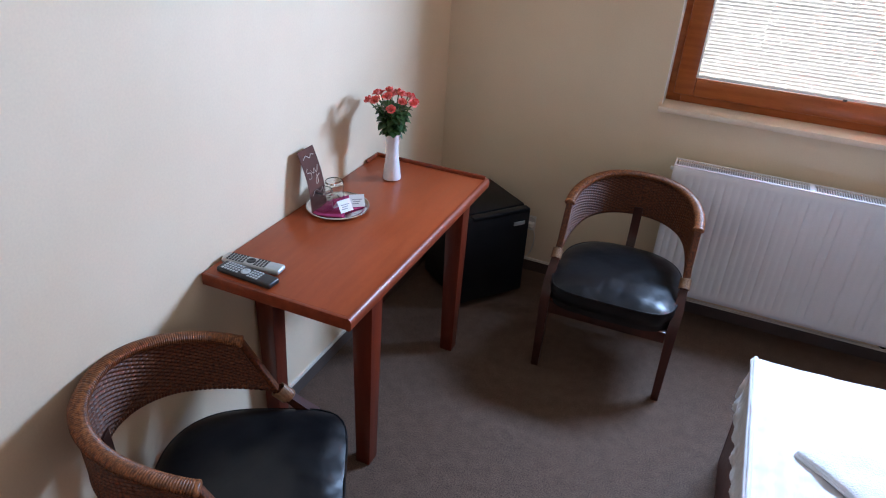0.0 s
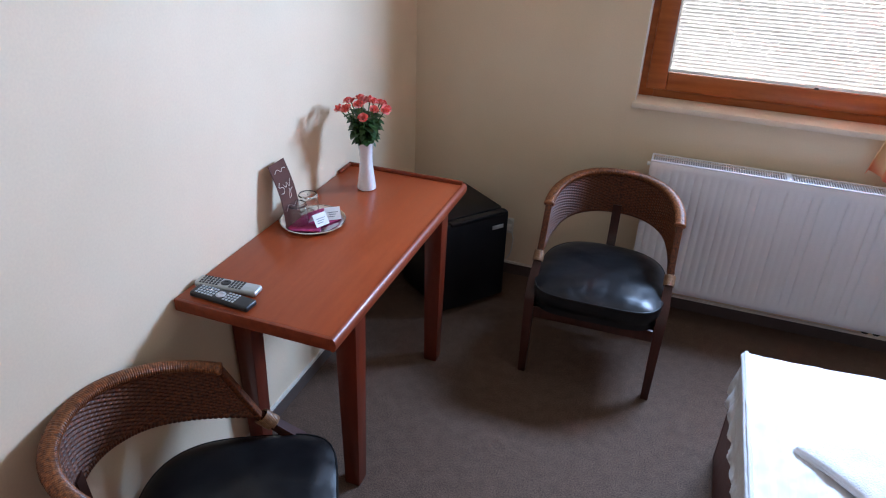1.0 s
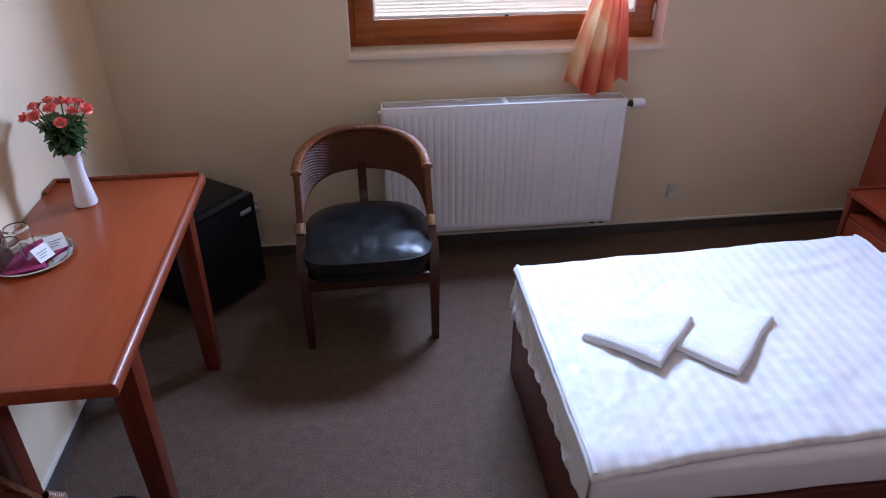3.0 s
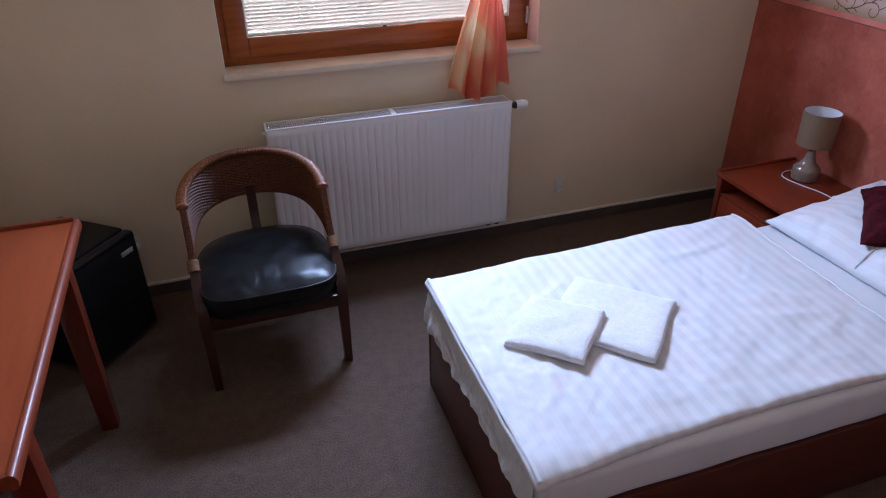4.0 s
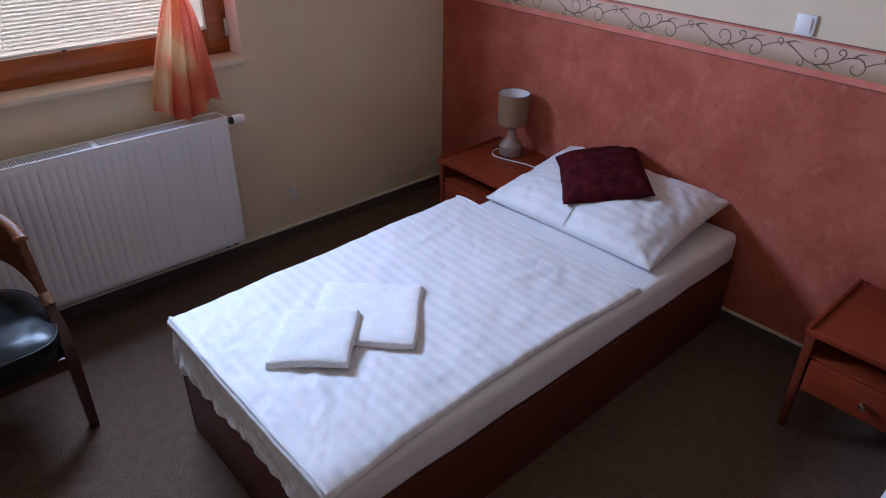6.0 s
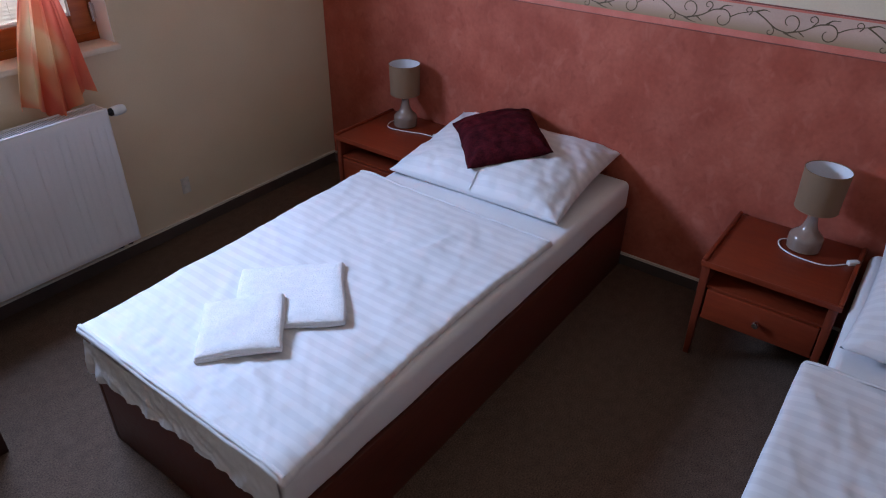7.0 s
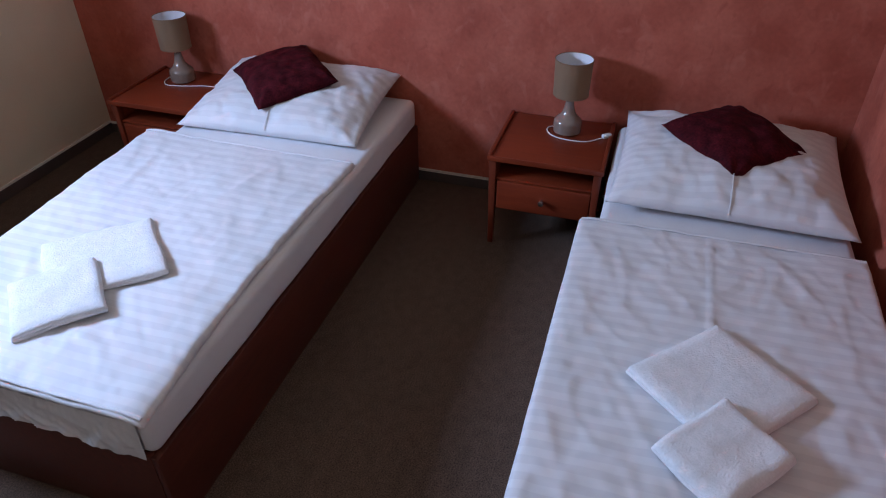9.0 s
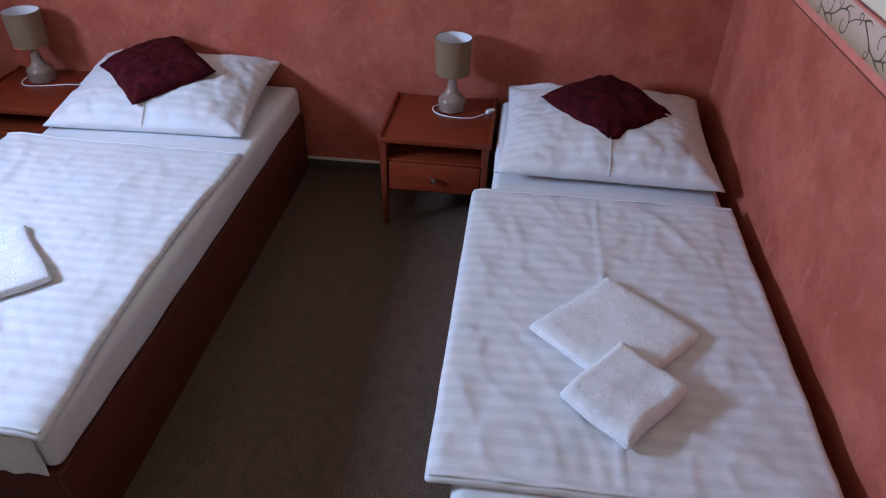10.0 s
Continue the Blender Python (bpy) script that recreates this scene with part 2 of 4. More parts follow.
M_RADIATOR = material("white_radiator_enamel", (0.76, 0.75, 0.77), (0.8, 0.79, 0.81), 4, 0.35, grain=0.02)
M_RADIN = material("grey_convector_steel", (0.16, 0.15, 0.14), (0.22, 0.21, 0.20), 8, 0.5, grain=0.05)
M_BLACK = material("black_fridge_plastic", (0.005, 0.005, 0.006), (0.008, 0.008, 0.009), 12, 0.45, spec=0.3, grain=0.1)
M_BLACKPLA = material("black_plastic", (0.012, 0.012, 0.014), (0.02, 0.02, 0.022), 20, 0.4, grain=0.1)
M_SILVER = material("silver_plastic", (0.4, 0.41, 0.4), (0.48, 0.49, 0.48), 30, 0.4, metal=0.3, grain=0.05)
M_STEEL = material("polished_steel", (0.62, 0.61, 0.6), (0.72, 0.71, 0.7), 20, 0.14, metal=1.0, grain=0.03)
M_WHITEPLA = material("white_plastic", (0.74, 0.74, 0.73), (0.8, 0.8, 0.79), 20, 0.4, grain=0.02)
M_SOCKET = material("aged_white_socket_plastic", (0.60, 0.57, 0.52), (0.68, 0.65, 0.60), 30, 0.4, grain=0.06)
M_GREYBTN = material("grey_button_rubber", (0.42, 0.44, 0.44), (0.52, 0.54, 0.54), 30, 0.6, grain=0.05)
M_CERAMIC = material("taupe_glazed_ceramic", (0.23, 0.16, 0.125), (0.29, 0.205, 0.165), 10, 0.18, grain=0.05, coat=0.5)
M_PORCELAIN = material("white_porcelain", (0.76, 0.76, 0.8), (0.82, 0.82, 0.85), 10, 0.15, grain=0.02, coat=0.4)
M_SHADE = translucent("beige_linen_shade", (0.275, 0.165, 0.095), 0.2, 0.9)
M_SHADEIN = material("white_shade_lining", (0.76, 0.77, 0.8), (0.8, 0.81, 0.83), 20, 0.85, grain=0.03)
M_WINWOOD = wood("orange_pine_window_wood", (0.30, 0.074, 0.016), (0.42, 0.122, 0.029), 0.35, "X", 0.3)
M_SILL = material("cream_stone_sill", (0.74, 0.62, 0.49), (0.80, 0.68, 0.54), 14, 0.45, grain=0.04)
M_REVEAL = material("white_reveal_plaster", (0.84, 0.82, 0.78), (0.87, 0.85, 0.82), 5, 0.85, bump=0.15, grain=0.03)
M_BLIND = translucent("white_blind_slat", (0.84, 0.84, 0.84), 0.70, 0.6)
M_GLASS = glass("clear_glass")
M_PETAL = material("coral_pink_petal", (0.80, 0.075, 0.062), (0.90, 0.25, 0.20), 60, 0.6, grain=0.15, sheen=0.2)
M_LEAF = material("dark_green_leaf", (0.018, 0.05, 0.012), (0.05, 0.11, 0.028), 40, 0.45, grain=0.2)
M_STEM = material("green_stem", (0.04, 0.09, 0.02), (0.06, 0.13, 0.03), 30, 0.5)
M_NAPKIN = material("magenta_paper_napkin", (0.30, 0.016, 0.085), (0.38, 0.03, 0.12), 40, 0.9, grain=0.1)
M_PAPER = material("white_paper", (0.78, 0.78, 0.78), (0.83, 0.83, 0.83), 30, 0.85, grain=0.02)
M_PRINT = material("grey_print", (0.25, 0.25, 0.27), (0.3, 0.3, 0.32), 30, 0.8)
M_CARD = material("brown_card", (0.085, 0.036, 0.027), (0.12, 0.045, 0.033), 12, 0.75, spec=0.15, grain=0.1)
M_CARDPALE = material("pale_card_print", (0.65, 0.52, 0.45), (0.72, 0.6, 0.52), 30, 0.6)
def border_paper():
    """Printed ground that passes from rose beige above to olive tan above the stripe."""
    mt = material("rose_beige_border_paper", (0.56, 0.37, 0.28), (0.62, 0.42, 0.32), 5, 0.75, grain=0.05, world_space=True)
    nt = mt.node_tree
    nd, lk = nt.nodes, nt.links
    sep = nd.new("ShaderNodeSeparateXYZ")
    lk.new(nd.new("ShaderNodeNewGeometry").outputs["Position"], sep.inputs["Vector"])
    mr = nd.new("ShaderNodeMapRange")
    mr.inputs["From Min"].default_value, mr.inputs["From Max"].default_value = 1.098, 1.150
    lk.new(sep.outputs["Z"], mr.inputs["Value"])
    mx = nd.new("ShaderNodeMix")
    mx.data_type = "RGBA"
    mx.inputs["A"].default_value = (0.34, 0.22, 0.11, 1)
    lk.new(mr.outputs["Result"], mx.inputs["Factor"])
    src = nd["Principled BSDF"].inputs["Base Color"].links[0].from_socket
    lk.new(src, mx.inputs["B"])
    lk.new(mx.outputs["Result"], nd["Principled BSDF"].inputs["Base Color"])
    return mt


M_BORDER = border_paper()
M_CORAL = material("coral_stripe_paper", (0.60, 0.15, 0.10), (0.68, 0.21, 0.15), 10, 0.75, grain=0.06, world_space=True)
M_SCROLL = material("olive_scroll_print", (0.09, 0.055, 0.022), (0.14, 0.09, 0.038), 30, 0.6, grain=0.15)
M_LINE = material("dark_red_line_print", (0.22, 0.05, 0.035), (0.28, 0.07, 0.05), 20, 0.7)
M_DARK = material("dark_gap", (0.012, 0.011, 0.01), (0.018, 0.016, 0.015), 20, 0.8)


def curtain_material():
    """Sheer cloth in broad uneven blocks of orange, yellow and red."""
    mt = translucent("orange_sheer_curtain", (0.9, 0.4, 0.15), 0.7, 0.85)
    nt = mt.node_tree
    nd, lk = nt.nodes, nt.links
    tc = nd.new("ShaderNodeTexCoord")
    no = nd.new("ShaderNodeTexNoise")
    no.inputs["Scale"].default_value, no.inputs["Detail"].default_value = 5.0, 1.0
    mp = nd.new("ShaderNodeMapping")
    mp.inputs["Scale"].default_value = (1.6, 1.0, 0.7)
    lk.new(tc.outputs["Object"], mp.inputs["Vector"])
    lk.new(mp.outputs["Vector"], no.inputs["Vector"])
    cr = nd.new("ShaderNodeValToRGB")
    cr.color_ramp.interpolation = "EASE"
    e = cr.color_ramp.elements
    e[0].position, e[0].color = 0.43, (0.90, 0.27, 0.19, 1)
    e[1].position, e[1].color = 0.62, (0.97, 0.78, 0.50, 1)
    mid = e.new(0.53)
    mid.color = (0.95, 0.47, 0.27, 1)
    sep = nd.new("ShaderNodeSeparateXYZ")
    lk.new(tc.outputs["Object"], sep.inputs["Vector"])
    side = nd.new("ShaderNodeMath")
    side.operation = "MULTIPLY_ADD"
    side.inputs[1].default_value = -0.85
    lk.new(sep.outputs["X"], side.inputs[0])
    lk.new(no.outputs["Fac"], side.inputs[2])
    lk.new(side.outputs["Value"], cr.inputs["Fac"])
    lk.new(cr.outputs["Color"], nd["Principled BSDF"].inputs["Base Color"])
    lk.new(cr.outputs["Color"], nd["Translucent BSDF"].inputs["Color"])
    return mt


M_CURTAIN = curtain_material()

# ---- room shell ----
RX, RY, RZ = 3.50, -3.615, 2.60
WX0, WX1, WZ0, WZ1 = 0.985, 2.328, 0.925, 2.15   # the window's opening
T = 0.30

structure("floor", box((-T, RY - T, -0.12), (RX + T, T, 0)), M_CARPET, "grey-brown short-pile carpet floor", "carpet")
structure("ceiling", box((-T, RY - T, RZ), (RX + T, T, RZ + 0.15)), M_CEIL, "plain unseen ceiling toned beige to dim and warm bounced light", "ceiling")
structure("wall_west", box((-T, RY - T, 0), (0, T, RZ)), M_CREAM, "cream painted plaster wall beside the desk", "wall")
bm = bmesh.new()
add_box(bm, (0, 0, 0), (WX0, T, RZ))
add_box(bm, (WX1, 0, 0), (RX, T, RZ))
add_box(bm, (WX0, 0, 0), (WX1, T, WZ0))
add_box(bm, (WX0, 0, WZ1), (WX1, T, RZ))
structure("wall_north", bm, M_CREAM, "cream painted wall with the window and radiator", "wall")

BZ0, BZ1 = 1.075, 1.200   # the wallpaper border
for name, lo, hi in (("wall_east", (RX, RY - T, 0), (RX + T, T, RZ)), ("wall_south", (0, RY - T, 0), (RX, RY, RZ))):
    w = structure(name, box(lo, hi), M_CREAM, "cream wall with a terracotta sponged dado below a border", "wall")
part("dado", box((RX - 0.004, RY, 0.0), (RX, 0, BZ0)), M_RED, bpy.data.objects["wall_east"], "terracotta sponge-painted dado", smooth=False)
part("dado", box((0.004, RY, 0.0), (RX - 0.004, RY + 0.004, BZ0)), M_RED, bpy.data.objects["wall_south"], "terracotta sponge-painted dado", smooth=False)


def spiral(cx, cz, r0, r1, a0, turns, n=22):
    """Points of a spiral, from radius r0 at angle a0 inwards to r1."""
    out = []
    for k in range(n + 1):
        t = k / n
        a, r = a0 + turns * 2 * math.pi * t, r0 + (r1 - r0) * t
        out.append(Vector((cx + r * math.cos(a), 0, cz + r * math.sin(a))))
    return out


def vine_unit():
    """One repeat of the printed vine: a waving stem, two large curls, small tendrils and leaves."""
    pi = math.pi

    def run(pts, curl=None, r0=0.0026, r1=0.0016):
        path = smooth_path([(x, 0, z) for x, z in pts], 6)
        return (path + (spiral(*curl) if curl else []), r0, r1)
    return [
        run([(0.000, 0.026), (0.035, 0.006), (0.075, -0.020), (0.112, -0.029)], (0.118, 0.006, 0.035, 0.012, -0.5 * pi, 0.92)),
        run([(0.118, -0.028), (0.165, -0.014), (0.205, 0.010), (0.238, 0.017)], (0.242, -0.016, 0.033, 0.012, 0.5 * pi, -0.90)),
        run([(0.188, 0.000), (0.200, 0.018)], (0.187, 0.024, 0.015, 0.006, -0.1 * pi, 0.85, 14), 0.0024, 0.0014),
        run([(0.062, -0.012), (0.072, -0.026)], (0.060, -0.034, 0.013, 0.005, 0.1 * pi, -0.80, 14), 0.0022, 0.0013),
        run([(0.330, 0.010), (0.338, 0.020)], (0.326, 0.026, 0.013, 0.005, -0.1 * pi, 0.80, 14), 0.0022, 0.0013),
        run([(0.270, -0.004), (0.300, 0.012), (0.350, 0.026)], None, 0.0022, 0.0014),
        run([(0.228, 0.016), (0.245, 0.030), (0.270, 0.032)], None, 0.0036, 0.0008),
        run([(0.004, 0.026), (0.028, 0.034), (0.048, 0.030)], None, 0.0036, 0.0008),
        run([(0.105, -0.029), (0.130, -0.038), (0.152, -0.042)], None, 0.0034, 0.0008),
        run([(0.150, -0.019), (0.166, -0.030), (0.172, -0.034)], None, 0.0030, 0.0008),
    ]


def border(wall, along, length, fixed, sign):
    """The printed paper border: ground, stripes and a row of scrolls, on a wall that runs along x or y."""
    host = bpy.data.objects[wall]

    def strip(name, z0, z1, depth, mt, label=""):
        if along == "y":
            b = box((fixed - depth, RY, z0), (fixed, 0, z1))
        else:
            b = box((0.006, fixed, z0), (RX - 0.006, fixed + depth, z1))
        part(name, b, mt, host, label, smooth=False)

    strip("border_paper", BZ0 + 0.003, BZ1 - 0.003, 0.003, M_BORDER, "beige printed paper border")
    strip("border_stripe", BZ0 + 0.002, BZ0 + 0.026, 0.0032, M_CORAL, "coral lower stripe")
    strip("border_line", BZ0 - 0.002, BZ0 + 0.001, 0.005, M_LINE)
    strip("border_line", BZ1 - 0.010, BZ1 - 0.004, 0.0042, M_CORAL)
    strip("border_line", BZ1 - 0.003, BZ1 + 0.001, 0.005, M_LINE)
    pitch, zc = 0.35, BZ0 + 0.072
    bm = bmesh.new()
    for pts, r0, r1 in vine_unit():
        add_tube(bm, pts, r0, 6, r1)
    for v in bm.verts:
        v.co.y = v.co.y * 0.3
    master = part("scroll", bm, M_SCROLL, host)
    mesh = master.data
    bpy.data.objects.remove(master)
    for k in range(int(length / pitch)):
        if along == "y":
            piece("scroll", mesh, host, pose(fixed - 0.0034, -0.04 - k * pitch, zc, 0, 0, -90))
        else:
            piece("scroll", mesh, host, pose(RX - 0.05 - k * pitch, fixed + 0.0034, zc, 0, 0, 180))


border("wall_east", "y", -RY, RX - 0.0, -1)
border("wall_south", "x", RX, RY, 1)


def skirting(name, lo, hi, top_lo, top_hi):
    ob = structure(name, box(lo, hi, 0.002), M_BASE, "dark brown carpet skirting with a pale top edge", "baseboard")
    part("sealant_line", box(top_lo, top_hi), M_BASETOP, ob, "pale sealant line")


skirting("baseboard_north", (0.014, -0.012, 0), (RX - 0.016, 0, 0.056), (0.014, -0.010, 0.056), (RX - 0.016, 0, 0.066))
skirting("baseboard_west", (0, RY + 0.016, 0), (0.012, 0, 0.056), (0, RY + 0.016, 0.056), (0.010, 0, 0.066))
skirting("baseboard_east", (RX - 0.016, RY + 0.016, 0), (RX - 0.004, 0, 0.050), (RX - 0.014, RY + 0.016, 0.050), (RX - 0.004, 0, 0.060))
skirting("baseboard_south", (0.014, RY + 0.004, 0), (RX - 0.018, RY + 0.016, 0.050), (0.014, RY + 0.004, 0.050), (RX - 0.018, RY + 0.014, 0.060))


def light_switch():
    ob = thing("light_switch", pose(RX, -1.838, 1.206, 0, 0, 0), "square white light switch on the cream wall", "switch")
    part("plate", box((-0.011, -0.034, 0), (0, 0.034, 0.068), 0.004), M_WHITEPLA, ob)
    part("rocker", box((-0.016, -0.023, 0.011), (-0.0105, 0.023, 0.057), 0.003), M_WHITEPLA, ob)


light_switch()


# ---- window ----
def window():
    win = tagged(new("window_1"), "orange-brown wooden window behind a closed white blind", "window", kind="structure")
    y0, y1 = 0.105, 0.165
    bm = bmesh.new()
    for lo, hi in (((WX0, y0, WZ0 + 0.02), (WX0 + 0.062, y1, WZ1)), ((WX1 - 0.062, y0, WZ0 + 0.02), (WX1, y1, WZ1)),
                   ((WX0 + 0.062, y0, WZ0 + 0.02), (WX1 - 0.062, y1, WZ0 + 0.075)), ((WX0 + 0.062, y0, WZ1 - 0.06), (WX1 - 0.062, y1, WZ1))):
        add_box(bm, lo, hi, 0.004)
    part("window_frame", bm, M_WINWOOD, win)
    bm = bmesh.new()
    sx0, sx1, sz0, sz1 = WX0 + 0.03, WX1 - 0.03, WZ0 + 0.058, WZ1 - 0.03
    for lo, hi in (((sx0, y0 - 0.02, sz0), (sx0 + 0.08, y0 + 0.03, sz1)), ((sx1 - 0.08, y0 - 0.02, sz0), (sx1, y0 + 0.03, sz1)),
                   ((sx0 + 0.08, y0 - 0.02, sz0), (sx1 - 0.08, y0 + 0.03, sz0 + 0.075)), ((sx0 + 0.08, y0 - 0.02, sz1 - 0.075), (sx1 - 0.08, y0 + 0.03, sz1))):
        add_box(bm, lo, hi, 0.006)
    sash = part("sash", bm, M_WINWOOD, win, "wooden opening sash")
    for z in (WZ0 + 0.10, WZ1 - 0.16):
        bm = bmesh.new()
        add_tube(bm, [(WX1 - 0.024, y0 - 0.026, z), (WX1 - 0.024, y0 - 0.026, z + 0.075)], 0.006, 10)
        add_box(bm, (WX1 - 0.03, y0 - 0.024, z + 0.01), (WX1 - 0.008, y0 - 0.018, z + 0.065))
        part("hinge", bm, M_STEEL, win, "small metal hinge")
    pane = part("pane", box((sx0 + 0.078, y0 + 0.012, sz0 + 0.073), (sx1 - 0.078, y0 + 0.02, sz1 - 0.073)), M_GLASS, win)
    pane.visible_shadow = False
    part("window_sill", box((WX0 - 0.008, -0.028, WZ0), (WX1 + 0.008, y0, WZ0 + 0.024), 0.004), M_SILL, win, "cream sill board")
    for a, b in (((WX0, 0.001, WZ0 + 0.024), (WX0 + 0.003, y0, WZ1)), ((WX1 - 0.003, 0.001, WZ0 + 0.024), (WX1, y0, WZ1))):
        part("reveal", box(a, b), M_REVEAL, win, "white plastered reveal", smooth=False)
    bx0, bx1, bz0, bz1 = sx0 + 0.083, sx1 - 0.083, sz0 + 0.082, sz1 - 0.08
    blind = thing("window_blind", pose((bx0 + bx1) / 2, 0.095, bz0), "closed white slatted blind in the window", "blind")
    hw = (bx1 - bx0) / 2
    pitch = 0.0142
    prof = [(-0.0032, -0.0090), (-0.0012, -0.0045), (0.0, 0.0), (0.0008, 0.0045), (0.0026, 0.0090)]
    bm = bmesh.new()
    rings = [[(x, -a, b) for a, b in prof] + [(x, -a + 0.0006, b) for a, b in reversed(prof)] for x in (-hw, hw)]
    add_ring(bm, rings)
    m = part("slat", bm, M_BLIND, blind)
    mesh = m.data
    bpy.data.objects.remove(m)
    for k in range(int((bz1 - bz0) / pitch)):
        piece("slat", mesh, blind, pose(0, 0, 0.018 + k * pitch))
    part("bottom_rail", box((-hw, -0.008, -0.004), (hw, 0.008, 0.008), 0.003), M_WHITEPLA, blind)
    part("rail_clip", box((-0.008, -0.012, -0.007), (0.008, -0.004, 0.001), 0.002), M_BLACKPLA, blind, "small dark rail clip")
    for a, b in ((-hw - 0.007, -hw - 0.001), (hw + 0.001, hw + 0.007)):
        part("side_guide", box((a, -0.010, -0.004), (b, 0.004, bz1 - bz0), 0.002), M_WHITEPLA, blind, "white side guide strip")
    part("top_rail", box((-hw, -0.012, bz1 - bz0), (hw, 0.012, bz1 - bz0 + 0.025), 0.003), M_WHITEPLA, blind)
    for x in (-0.35, 0.35):
        bm = bmesh.new()
        add_tube(bm, [(x, -0.006, 0), (x, -0.006, bz1 - bz0)], 0.0007, 5)
        part("ladder_cord", bm, M_WHITEPLA, blind)


window()


def curtain():
    """A sheer curtain knotted at mid height: pulled narrow at the knot, loose above and below."""
    ob = thing("curtain", pose(2.035, -0.055, 0), "sheer orange, yellow and red curtain gathered into a knot", "curtain")

    def hang(z0, z1, w0, w1, c0, c1, folds, ph, tail):
        def f(u, v):
            t = v
            ease = t * t * (3 - 2 * t)
            w = w0 + (w1 - w0) * t ** 0.6
            c = c0 + (c1 - c0) * ease
            a = 2 * math.pi * folds * u + ph
            amp = 0.012 + 0.018 * t
            x = c + (u - 0.5) * w + 0.25 * w / folds * math.sin(2 * a) * 0.25
            y = amp * math.sin(a) + 0.006 * math.sin(2.3 * a + 3 * t)
            z = z0 + (z1 - z0) * t + tail * t * (0.024 * math.sin(2.6 * u * math.pi + 0.9) + 0.012 * math.sin(9 * u) - 0.03 * u + 0.15 * max(0.0, u - 0.72))
            return (x, y, z)
        return sheet(72, 40, f)

    lower = part("lower_drape", hang(1.25, 0.775, 0.05, 0.285, 0.022, -0.01, 3.5, 0.4, 1.0), M_CURTAIN, ob, "orange sheer hanging end", angle=180)
    upper = part("upper_drape", hang(1.29, RZ - 0.01, 0.05, 0.34, 0.022, 0.05, 4.5, 1.2, 0.0), M_CURTAIN, ob, "gathered upper sheer", angle=180)
    bm = bmesh.new()
    for k in range(3):
        pts = [(0.022 + 0.03 * math.cos(a), 0.004 + 0.024 * math.sin(a), 1.27 + 0.02 * math.sin(a + k * 2.1) + 0.008 * (k - 1))
               for a in (2 * math.pi * i / 20 for i in range(21))]
        add_tube(bm, pts, 0.013, 8)
    part("knot", bm, M_CURTAIN, ob, "loosely tied sheer knot")


curtain()


